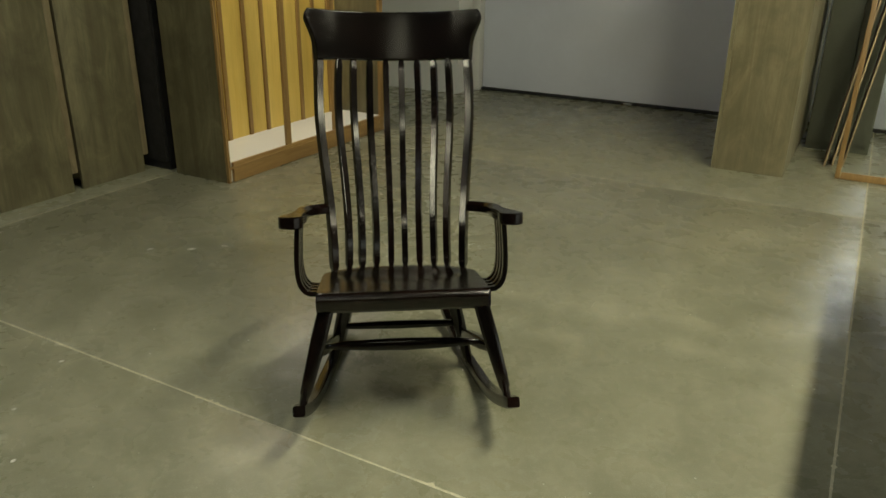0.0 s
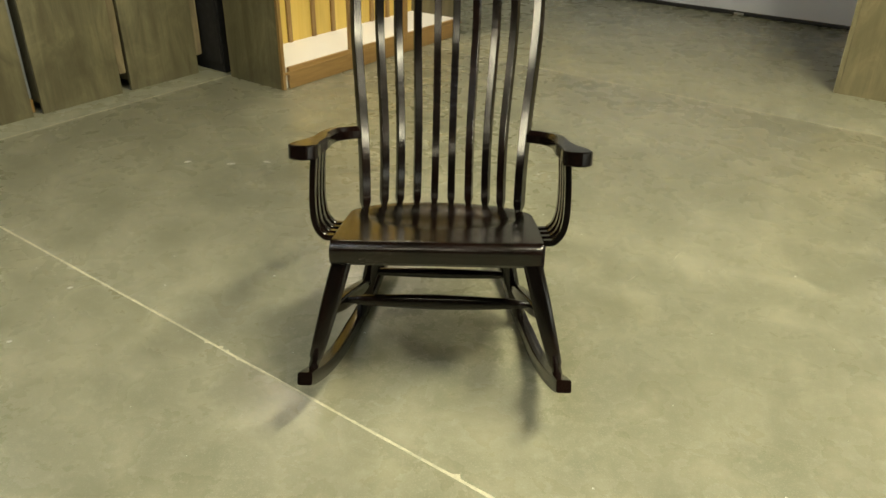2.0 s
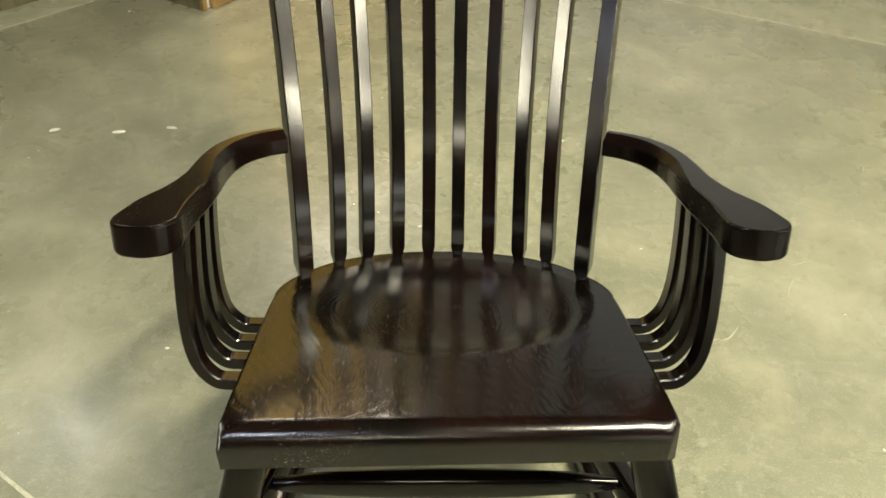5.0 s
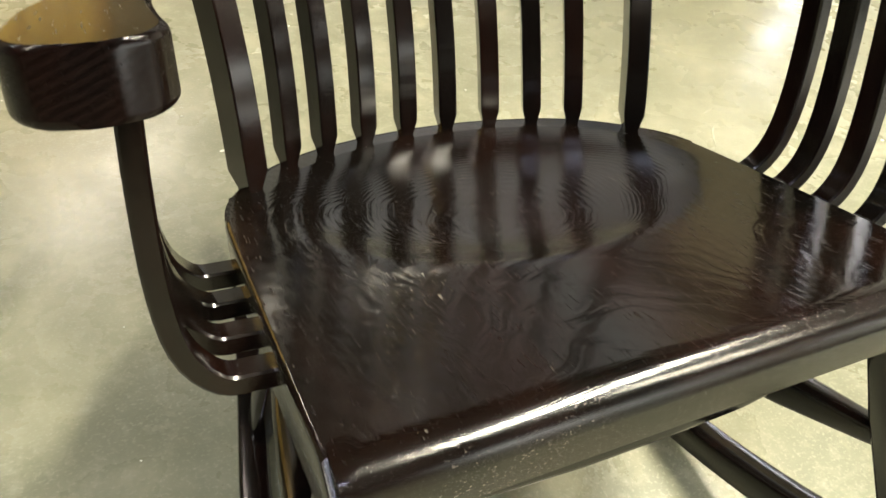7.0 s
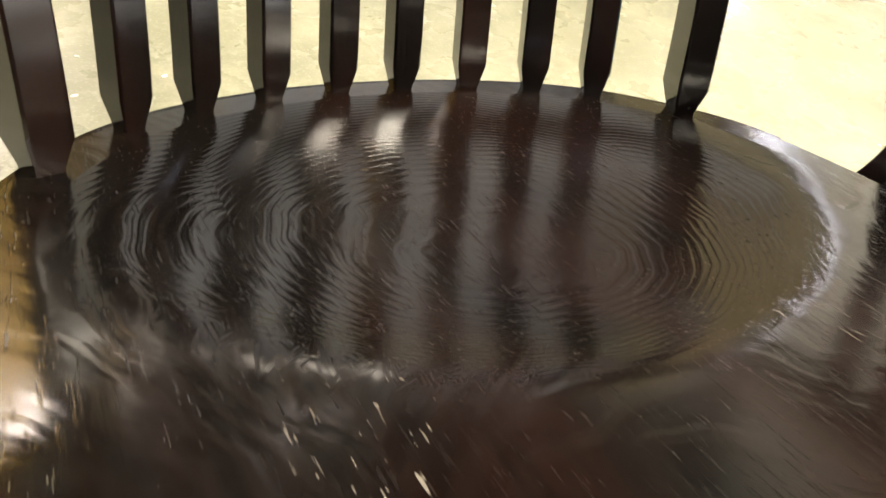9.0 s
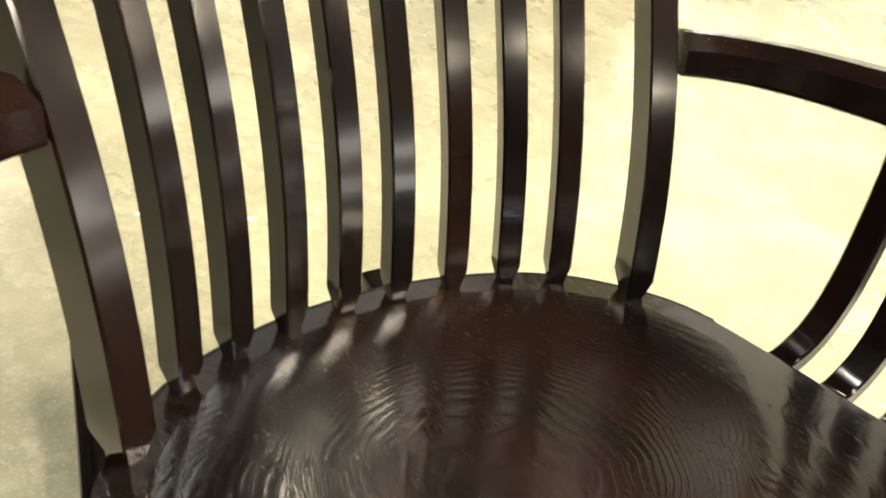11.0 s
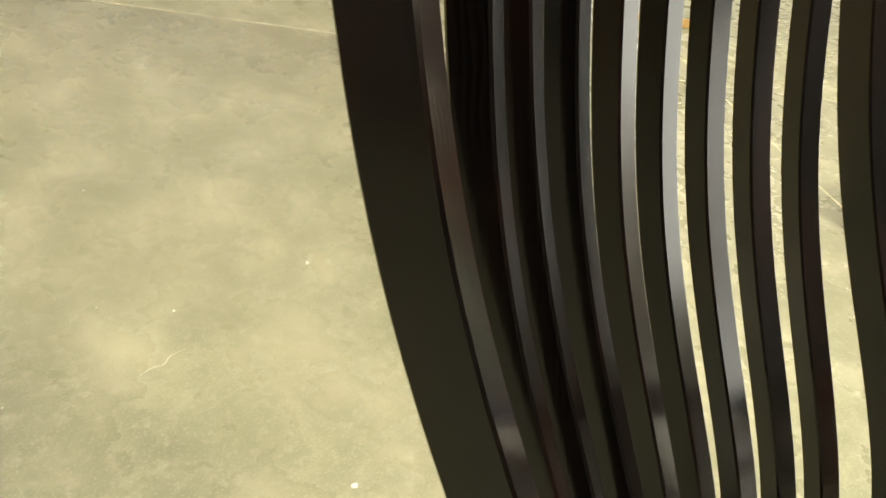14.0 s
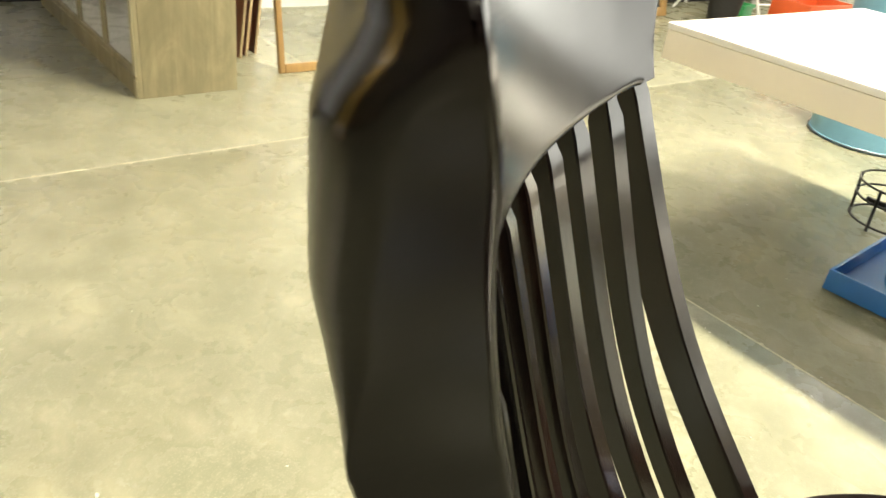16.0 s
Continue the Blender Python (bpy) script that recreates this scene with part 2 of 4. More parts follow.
# ---- mesh tools ----
def mesh_of(name, bm, material):
    bmesh.ops.recalc_face_normals(bm, faces=bm.faces)
    me = bpy.data.meshes.new(name)
    bm.to_mesh(me)
    bm.free()
    me.materials.append(material)
    me.polygons.foreach_set("use_smooth", [True] * len(me.polygons))
    me.set_sharp_from_angle(angle=radians(32))
    return me


def part(name, bm, material, parent, label=""):
    ob = new(name, mesh_of(name, bm, material))
    ob.parent = parent
    if label:
        ob["label"] = label
    return ob


def thing(name, label, category, m=None, group="", kind="", bm=None, material=None):
    ob = new(name, mesh_of(name, bm, material) if bm else None)
    if m is not None:
        ob.matrix_world = m
    return tagged(ob, label, category, group, kind)


def box(x0, x1, y0, y1, z0, z1, bevel=0.0, bm=None):
    bm = bm or bmesh.new()
    vs = [bm.verts.new((x, y, z)) for x in (x0, x1) for y in (y0, y1) for z in (z0, z1)]
    for q in ((0, 1, 3, 2), (4, 6, 7, 5), (0, 4, 5, 1), (2, 3, 7, 6), (0, 2, 6, 4), (1, 5, 7, 3)):
        bm.faces.new([vs[i] for i in q])
    if bevel:
        es = {e for v in vs for e in v.link_edges}
        bmesh.ops.bevel(bm, geom=list(es), offset=bevel, segments=2, affect="EDGES", profile=0.6)
    return bm


def rounded(a, b, r, seg=3):
    """A rounded rectangle, half sizes a and b."""
    pts = []
    for cx, cy, s in ((a - r, b - r, 0), (r - a, b - r, 90), (r - a, r - b, 180), (a - r, r - b, 270)):
        for i in range(seg + 1):
            w = radians(s + 90 * i / seg)
            pts.append((cx + r * math.cos(w), cy + r * math.sin(w)))
    return pts


def sweep(rings, bm=None):
    """Skin over rings of points of equal count, capped at both ends."""
    bm = bm or bmesh.new()
    vr = [[bm.verts.new(p) for p in ring] for ring in rings]
    n = len(vr[0])
    for a, b in zip(vr, vr[1:]):
        for i in range(n):
            bm.faces.new((a[i], a[(i + 1) % n], b[(i + 1) % n], b[i]))
    bm.faces.new(vr[0][::-1])
    bm.faces.new(vr[-1])
    return bm


def tube(points, sizes, sec=None, up=(0, 0, 1), bm=None):
    """A bar along points; sizes are (half width, half height, corner) at each."""
    pts = [Vector(p) for p in points]
    rings = []
    for i, p in enumerate(pts):
        d = (pts[min(i + 1, len(pts) - 1)] - pts[max(i - 1, 0)]).normalized()
        r = d.cross(Vector(up)).normalized()
        u = r.cross(d)
        a, b, c = sizes[i] if isinstance(sizes, list) else sizes
        rings.append([p + r * s + u * q for s, q in rounded(a, b, c, sec or 3)])
    return sweep(rings, bm)


def smoothline(keys, n):
    """n points on a smooth curve through the key points."""
    k = [Vector(p) for p in keys]
    k = [2 * k[0] - k[1]] + k + [2 * k[-1] - k[-2]]
    out = []
    m = len(k) - 3
    for j in range(n):
        f = j * m / (n - 1)
        i = min(int(f), m - 1)
        s = f - i
        p0, p1, p2, p3 = k[i:i + 4]
        out.append(0.5 * (2 * p1 + (p2 - p0) * s + (2 * p0 - 5 * p1 + 4 * p2 - p3) * s * s + (3 * p1 - p0 - 3 * p2 + p3) * s ** 3))
    return out


def lerp(x, table):
    """Piecewise line through (x, y) pairs."""
    return float(np.interp(x, [p[0] for p in table], [p[1] for p in table]))


# ---- structure ----
floor_base = thing("floor", "polished concrete floor with dusty saw-cut joints", "floor", ROOM, kind="structure",
                   bm=box(-7.0, 14.0, -16.0, 5.34, -0.12, -0.0015), material=JOINT)
U_CUTS = [-7.0, -6.545, -2.64, 1.266, 5.17, 9.08, 12.98, 14.0]
V_CUTS = [-16.0, -12.79, -9.67, -6.56, -3.446, -0.332, 2.80, 5.34]
GAP = 0.003
WALL_V, DOOR_V = 4.885, 5.24
wall_back = thing("wall_back", "white painted wall with a wide loading opening", "wall", ROOM, kind="structure",
                  bm=box(-7.0, -2.40, WALL_V, 5.34, 0, CEILING), material=WALLW)
wall_back_end = thing("wall_back_end", "white painted wall beside the loading door", "wall", ROOM, kind="structure",
                      bm=box(1.70, 14.0, WALL_V, 5.34, 0, CEILING), material=WALLW)
part("wall_below", box(1.444, 1.698, WALL_V, 5.34, 0, 0.42), WALLW, wall_back_end)
part("wall_above", box(1.444, 1.698, WALL_V, 5.34, 1.95, CEILING), WALLW, wall_back_end)
slot = thing("window_1", "tall narrow window beside the loading door", "window", ROOM, kind="structure", bm=box(1.446, 1.462, 5.05, 5.09, 0.422, 1.948), material=WALLW)
part("window_frame", box(1.682, 1.696, 5.05, 5.09, 0.422, 1.948), WALLW, slot)
part("window_frame", box(1.463, 1.681, 5.05, 5.09, 0.422, 0.44), WALLW, slot)
part("window_frame", box(1.463, 1.681, 5.05, 5.09, 1.93, 1.948), WALLW, slot)
wall_over = thing("wall_over_door", "dark painted header over the loading door", "wall", ROOM, kind="structure",
                  bm=box(-1.098, 1.442, WALL_V, 5.34, 3.2, CEILING), material=HEADER)
# out of view; added in white for what the glossy chair reflects
reflector_over_end = thing("wall_over_door_end", "unseen white wall over the end of the loading door, added for reflections", "wall", ROOM, kind="structure",
                      bm=box(-2.398, -1.1, WALL_V, 5.34, 3.0, CEILING), material=WALLW)
for nm, dims in (("wall_left", (-7.2, -7.0, -16.2, 5.34)), ("wall_front", (-7.0, 14.0, -16.2, -16.0))):
    thing(nm, "plain grey warehouse wall", "wall", ROOM, kind="structure", bm=box(*dims, 0, CEILING), material=SHED)
thing("ceiling", "plain dark grey warehouse ceiling", "ceiling", ROOM, kind="structure", bm=box(-7.2, 14.2, -16.2, 5.34, CEILING, CEILING + 0.15), material=CEIL)

# the far end of the hall, glazed above a low wall
wall_right = thing("wall_right", "white painted end wall with a wide glazed opening", "wall", ROOM, kind="structure", bm=box(14.0, 14.2, -16.2, 5.34, 0.0, 0.9), material=WALLW)
part("wall_head", box(14.0, 14.2, -16.2, 5.34, 4.1, CEILING), WALLW, wall_right)
part("wall_pier", box(14.0, 14.2, -16.2, -9.72, 0.901, 4.099), WALLW, wall_right)
part("wall_pier", box(14.0, 14.2, 5.1, 5.34, 0.901, 4.099), WALLW, wall_right)
for k in range(9):
    part("mullion", box(14.06, 14.12, -9.72 + 1.84 * k, -9.66 + 1.84 * k, 0.901, 4.099), WHITE, wall_right)
thing("backdrop", "pale overcast daylight outside the end windows", "sky", ROOM, kind="structure", bm=box(15.0, 15.02, -13.0, 6.6, -0.5, 6.0), material=glowing("overcast_sky", (0.98, 1.0, 0.82), 5.6))

door = thing("door_1", "closed white sectional loading door with a black bottom seal", "door", ROOM, kind="structure",
             bm=box(-2.396, -2.305, DOOR_V + 0.04, 5.338, 0.0, 3.198), material=DOORW)
for z0, z1 in ((0.03, 1.10), (1.103, 1.65), (1.653, 2.20), (2.203, 2.70), (2.703, 3.19)):
    part("door_panel", box(-2.30, 1.44, DOOR_V, DOOR_V + 0.038, z0, z1, 0.003), DOORW, door)
part("door_backing", box(-2.30, 1.44, DOOR_V + 0.04, DOOR_V + 0.06, 0.0, 3.19), DOORW, door)
part("seal", box(-2.30, 1.44, DOOR_V - 0.015, DOOR_V + 0.035, 0.0, 0.029, 0.004), BLACK, door, "black rubber bottom seal")
part("jamb", box(-2.394, -2.305, DOOR_V - 0.09, DOOR_V + 0.036, 0, 3.19, 0.004), WALLW, door)
part("roller_bracket", box(-2.29, -2.20, DOOR_V - 0.05, DOOR_V - 0.017, 0.0, 0.03, 0.006), BLACK, door, "small dark bracket at the door foot")
part("bolt_plate", box(-0.82, -0.74, DOOR_V - 0.024, DOOR_V - 0.0155, 0.004, 0.022, 0.003), STEEL, door, "bright steel bolt plate")

thing("backdrop", "pale daylight outside the narrow window", "sky", ROOM, kind="structure", bm=box(1.0, 2.2, 5.6, 5.62, 0.0, 2.6), material=glowing("daylight_slot", (0.97, 0.98, 0.92), 9.0))

# ceiling lamps
for u, v, ln, watt, col, turn in LAMPS:
    fx = thing("ceiling_light", "long white strip light under the ceiling", "ceiling light", ROOM @ pose(u, v, CEILING - 0.16, 0, 0, turn), "ceiling lights")
    part("housing", box(-ln / 2, ln / 2, -0.16, 0.16, 0.03, 0.155, 0.01), WHITE, fx)
    for k in (-0.08, 0.08):
        part("tube", tube([(-ln / 2 + 0.03, k, 0), (ln / 2 - 0.03, k, 0)], (0.019, 0.019, 0.018)), TUBE[col], fx)
    la = bpy.data.lights.new("strip_lamp", "AREA")
    la.shape, la.size, la.size_y, la.energy, la.color = "RECTANGLE", ln, 0.20, watt, col
    lo = new("strip_lamp", la)
    lo.matrix_world = ROOM @ pose(u, v, CEILING - 0.19, 0, 0, turn)

# ---- the rocking chair ----
LEAN = radians(14.8)
CT, ST = math.cos(LEAN), math.sin(LEAN)
FRONT = (0.0, -0.198, 0.477)          # middle of the seat's front edge
BASE = (0.0, 0.20, 0.0)


def chair_local(p):
    """World point to the chair's own axes: x across, v back along the seat, w off the seat."""
    y, z = p[1] - FRONT[1], p[2] - FRONT[2]
    return Vector((p[0], y * CT - z * ST, y * ST + z * CT))


OFF = chair_local(BASE)
chair = thing("rocking_chair", "dark espresso wooden rocking chair with slatted back and bent arms", "rocking chair",
              Matrix.Translation(BASE) @ pose(0, 0, 0, -14.8))


def L(x, v, w):
    return Vector((x, v, w)) - OFF


SEAT_HALF = [(0.028, 0.251), (0.10, 0.252), (0.31, 0.252), (0.36, 0.249), (0.389, 0.242), (0.415, 0.229), (0.445, 0.207), (0.472, 0.180), (0.493, 0.146),
             (0.507, 0.110), (0.518, 0.068), (0.523, 0.03), (0.524, 0.0)]


def roll_profile():
    """Distance in from the front edge and drop of the rolled front: a soft start, a broad shoulder, a quick turn under."""
    path, d, w, a = [], 0.0, 0.0, 0.0
    for length, turn in ((0.010, 14), (0.020, 58), (0.008, 17)):
        for i in range(8):
            a += radians(turn / 16)
            d += length / 8 * math.cos(a)
            w += length / 8 * math.sin(a)
            a += radians(turn / 16)
            path.append((d, w))
    return [(0.0, path[-1][1])] + [(d - e, w2) for e, w2 in path[-2::-1]] + [(d, 0.0), (1.0, 0.0)]


ROLL = roll_profile()
EDGE_V = 0.018


def skew(x, v):
    """The front edge is not quite square to the back."""
    return 0.03 * x * max(0.0, 1 - v / 0.3)


def seat_dip(x, v):
    """Depth of the carved hollow, which falls slowly from the front and climbs fast at the back."""
    e = math.hypot(x / 0.205, (v - 0.350) / (0.172 if v < 0.350 else 0.135))
    if e >= 1:
        return 0.0
    return 0.021 * (1 - e ** 3.0)


def build_seat():
    right = [(h, v) for v, h in SEAT_HALF]
    pts = smoothline([(h, v, 0) for h, v in right], 90)
    right = [(p.x, p.y) for p in pts]
    front = [(x, EDGE_V) for x in np.linspace(-0.251, 0.251, 50)]
    rim = front[:-1] + right[:-1] + [(-x, v) for x, v in right[::-1]][:-1]
    c = (0.0, 0.25)
    bm = bmesh.new()
    shells = []
    thick, re = 0.060, 0.0045
    ringsf = [0.04 * i for i in range(1, 20)] + [1 - d / 0.224 for d, w in ROLL[-2:1:-1]]
    def top(px, pv):
        return -seat_dip(px, pv) - lerp(pv - EDGE_V, ROLL)
    def row(f, drop, low=None):
        out = []
        for x, v in rim:
            px, pv = c[0] + (x - c[0]) * f, c[1] + (v - c[1]) * f
            if low is None and abs(x) > 0.2505:
                px = math.copysign(min(abs(px), abs(x) - re - 0.0001 - 0.02 * (1 - f)), x)
            w = low if low is not None else top(px, pv)
            if low is not None and v <= EDGE_V + 0.0005:
                pv += 0.006 if low > -thick else 0.012
            out.append(bm.verts.new(L(px, pv + skew(px, pv), w)))
        return out
    rings = [row(f, 0.0) for f in ringsf]
    for k in range(0, 7):
        a = radians(90 * k / 6)
        rings.append([])
        for x, v in rim:
            # small round edge down the sides and round the back, none along the rolled front
            if v <= EDGE_V + 0.0005:
                px = x * (1 - 0.018 * (1 - math.sin(a))) if abs(x) > 0.2505 else x
                pv, w = v, top(px, v) - 0.0002 * k
            else:
                dx, dv = x, v - c[1]
                if v < 0.3:
                    dv = 0.0
                ln = math.hypot(dx, dv)
                d = re * (1 - math.sin(a))
                px, pv = x - dx / ln * d, v - dv / ln * d
                w = -re * (1 - math.cos(a)) + top(px, pv)
            rings[-1].append(bm.verts.new(L(px, pv + skew(px, pv), w)))
    rings.append(row(0.998, 0, -thick + 0.008))
    rings.append(row(0.98, 0, -thick))
    n = len(rim)
    mid = bm.verts.new(L(c[0], c[1], -seat_dip(*c)))
    for i in range(n):
        bm.faces.new((mid, rings[0][i], rings[0][(i + 1) % n]))
    for a, b in zip(rings, rings[1:]):
        for i in range(n):
            bm.faces.new((a[i], b[i], b[(i + 1) % n], a[(i + 1) % n]))
    bm.faces.new(rings[-1])
    return bm


def crisp(ob):
    """Keeps flats flat beside small rounded edges."""
    m = ob.modifiers.new("weighted", "WEIGHTED_NORMAL")
    m.keep_sharp = True
    m.weight = 80
    return ob


part("seat", build_seat(), SEAT, chair, "dark glossy saddle seat with oak grain")

# back: where each upright meets the seat and the crest rail (world), outermost first
FOOT = [(0.209, 0.190, 0.376), (0.163, 0.242, 0.362), (0.120, 0.261, 0.357), (0.073, 0.274, 0.353), (0.024, 0.282, 0.350)]
HEAD = [(0.248, 0.530, 1.020), (0.184, 0.543, 1.015), (0.135, 0.562, 1.011), (0.080, 0.571, 1.009), (0.027, 0.576, 1.007)]
TURN = [22.4, 24.3, 21.3, 13.8, 2.8]
BOW = [(0.0048, -0.0185, -0.0045), (0.0129, -0.0159, -0.005), (0.012, -0.0156, -0.0048), (0.0114, -0.0166, -0.0056), (0.0114, -0.0164, -0.0061)]
FAN = [(0.0070, -0.0085), (0.0035, -0.0076), (0.0014, -0.0053), (0.0011, -0.0038), (-0.0006, -0.0010)]


def upright(k, side):
    b, c = Vector(FOOT[k]), Vector(HEAD[k])
    b.x, c.x = b.x * side, c.x * side
    post = k == 0
    hw, hd = (0.0117, 0.0175) if post else (0.0105, 0.0112)
    rings = []
    n = 40
    line = []
    steps = sorted([-0.02, 0.0005, 0.0265, 0.980, 0.9995, 1.015] + [0.05 + 0.9 * i / (n - 7) for i in range(n - 6)])
    for s in steps:
        p = b.lerp(c, s)
        w = [math.sin(q * math.pi * s) for q in (1, 2, 3, 4)]
        p.y += sum(q * r for q, r in zip(BOW[k], w))
        p.x += side * sum(q * r for q, r in zip(FAN[k], w))
        line.append((s, p))
    length = (c - b).length
    a = radians(TURN[k]) * side
    for i, (s, p) in enumerate(line):
        d = (line[min(i + 1, n - 1)][1] - line[max(i - 1, 0)][1]).normalized()
        fr = Vector((-math.sin(a), -math.cos(a), 0))
        fr = (fr - d * fr.dot(d)).normalized()
        rt = d.cross(fr)
        f = 1.0
        deep = 1 + (0.14 * min(max((s - 0.82) / 0.18, 0), 1) if post else 0)
        low, high = s * length, (1 - s) * length
        if low < 0.018:
            f = 0.62 + 0.38 * max(low, 0) / 0.018
        if high < 0.013:
            f = (0.9 if post else 0.74) + (0.1 if post else 0.26) * max(high, 0) / 0.013
        # the face sits on the line, the depth behind it
        mid = p - fr * hd * deep
        rings.append([chair_local(mid + rt * q * f + fr * r * f * deep) - OFF for q, r in rounded(hw, hd, 0.0016, 1)])
    return sweep(rings)


for side in (-1, 1):
    for k in range(5):
        part("back_post" if k == 0 else "back_slat", upright(k, side), CHAIR, chair)


def eased(x, table, r):
    """The table's line with its corners rounded over the distance r."""
    return sum(lerp(x + r * k / 4, table) for k in range(-4, 5)) / 9


def crest_front(x):
    return 0.6115 - 0.853 * x * x


def crest_thick(x, w):
    """Thicker at the ends, where it carries on the line of the posts."""
    end = min(max((abs(x) - 0.17) / 0.09, 0), 1)
    return 0.031 + end * eased(w, [(0.711, 0.0145), (0.72, 0.0165), (0.74, 0.0172), (0.765, 0.0170), (0.79, 0.0150), (0.82, 0.0085), (0.838, 0.0045), (0.846, -0.001), (0.851, -0.011), (0.876, -0.012)], 0.006)


CREST_HALF = [(0.711, 0.258), (0.735, 0.259), (0.764, 0.263), (0.794, 0.272), (0.825, 0.287), (0.842, 0.295), (0.856, 0.298), (0.867, 0.294), (0.876, 0.283)]


def build_crest():
    bm = bmesh.new()
    ws = [0.711 + 0.165 * (1 - math.cos(math.pi * i / 34)) / 2 for i in range(35)]
    ss = [math.sin(math.pi / 2 * (2 * i / 48 - 1)) for i in range(49)]
    r = 0.005
    grids = []
    for face in (-1, 1):
        g = []
        for w in ws:
            h = eased(w, CREST_HALF, 0.010)
            row = []
            for s in ss:
                x = s * h
                e = min(w - 0.711 if abs(x) < 0.225 else 1.0, 0.876 - w, (1 - abs(s)) * h)
                q = min(max(e / r, 0), 1)
                full = crest_thick(x, w)
                nx, nv = 1.706 * x / math.hypot(1.706 * x, 1), 1 / math.hypot(1.706 * x, 1)
                cut = 0.0045 * (1 - math.sqrt(1 - (1 - q) ** 2))
                far_end = min(max((1 - abs(s)) * h / 0.020, 0), 1)
                sweep_back = 0.017 * (1 - math.sqrt(1 - (1 - far_end) ** 2)) * min(max((w - 0.725) / 0.05, 0), 1)
                t = cut if face < 0 else full - max(cut * (2.2 if w > 0.8 else 1), sweep_back)
                ear = min(max((abs(x) - 0.20) / 0.08, 0), 1) * min(max((w - 0.735) / 0.09, 0), 1)
                v = crest_front(x) + 0.05 * (w - 0.75) - 0.008 * ear
                row.append(bm.verts.new(L(x + nx * t, v + nv * t, w)))
            g.append(row)
        grids.append(g)
    for k, g in enumerate(grids):
        for a, b in zip(g, g[1:]):
            for i in range(len(ss) - 1):
                bm.faces.new((a[i], a[i + 1], b[i + 1], b[i]))
    f, k = grids
    loop_f = f[0] + [row[-1] for row in f[1:]] + f[-1][-2::-1] + [row[0] for row in f[-2:0:-1]]
    loop_k = k[0] + [row[-1] for row in k[1:]] + k[-1][-2::-1] + [row[0] for row in k[-2:0:-1]]
    n = len(loop_f)
    for i in range(n):
        bm.faces.new((loop_f[i], loop_k[i], loop_k[(i + 1) % n], loop_f[(i + 1) % n]))
    return bm


crisp(part("crest_rail", build_crest(), CREST, chair, "wide curved dark crest rail with flared ears"))

ARM_LINE = [(0.318, 0.056), (0.319, 0.085), (0.317, 0.130), (0.308, 0.180), (0.303, 0.230), (0.304, 0.292), (0.301, 0.345), (0.288, 0.389), (0.265, 0.420), (0.238, 0.437)]
ARM_HALF = [(0, 0.035), (1, 0.035), (2, 0.0305), (3, 0.0225), (4, 0.0185), (5, 0.0175), (9, 0.0165)]


def arm_section(a, hb, soft, cham):
    """Half of the arm's outline is softened; its inner top edge is cut by a chamfer. Inner side is -a."""
    r = min(a * 0.8, hb * 0.8, soft)
    pts = []
    for cx, cy, st in ((a - r, hb - r, 0), (r - a, hb - r, 90), (r - a, r - hb, 180), (a - r, r - hb, 270)):
        for i in range(5):
            w = radians(st + 90 * i / 4)
            x, y = cx + r * math.cos(w), cy + r * math.sin(w)
            if st == 90 and cham > 0:
                # two crisp breaks with a flat between them
                fx, fy = 1.15 * cham, 0.85 * cham
                k = i / 4
                x, y = -a + fx * (1 - k), hb - fy * k
            pts.append((x, y))
    return pts


def build_arm(side):
    pts = smoothline([(x, v, 0) for x, v in ARM_LINE], 60)
    rings, run = [], 0.0
    for i, p in enumerate(pts):
        d = (pts[min(i + 1, 59)] - pts[max(i - 1, 0)]).normalized()
        r = Vector((d.y, -d.x, 0))
        f = i * 9 / 59
        run += (p - pts[max(i - 1, 0)]).length
        a = min(lerp(f, ARM_HALF), 0.009 + 0.026 * (1 - max(1 - run / 0.030, 0) ** 2.1) ** 0.5)
        hb = lerp(f, [(0, 0.0172), (3, 0.0170), (5, 0.0170), (9, 0.0165)])
        cham = lerp(f, [(0, 0.0), (3.2, 0.0), (5.0, 0.011), (9, 0.0135)])
        ring = []
        for s, q in arm_section(a, hb, 0.0045, cham):
            ring.append(L(side * (p.x + r.x * s), p.y + r.y * s, lerp(f, [(0, 0.213), (3, 0.217), (5, 0.222), (9, 0.226)]) - hb + q))
        rings.append(ring if side > 0 else ring[::-1])
    return sweep(rings)


SPINDLES = [(0.272, 0.300), (0.233, 0.251), (0.192, 0.202), (0.150, 0.153)]
for side in (-1, 1):
    crisp(part("armrest", build_arm(side), ARM, chair))
    for vt, vb in SPINDLES:
        keys = [(0.306, vt, 0.195), (0.311, vt + (vb - vt) * 0.2, 0.12), (0.312, vt + (vb - vt) * 0.45, 0.052), (0.305, vt + (vb - vt) * 0.72, 0.006),
                (0.286, vt + (vb - vt) * 0.93, -0.020), (0.264, vb, -0.024), (0.240, vb, -0.024)]
        pts = [L(side * p.x, p.y, p.z) for p in smoothline(keys, 22)]
        part("arm_spindle", tube(pts, (0.0075, 0.0115, 0.0018), 1, up=(0.0, 1.0, 0.0)), CHAIR, chair)

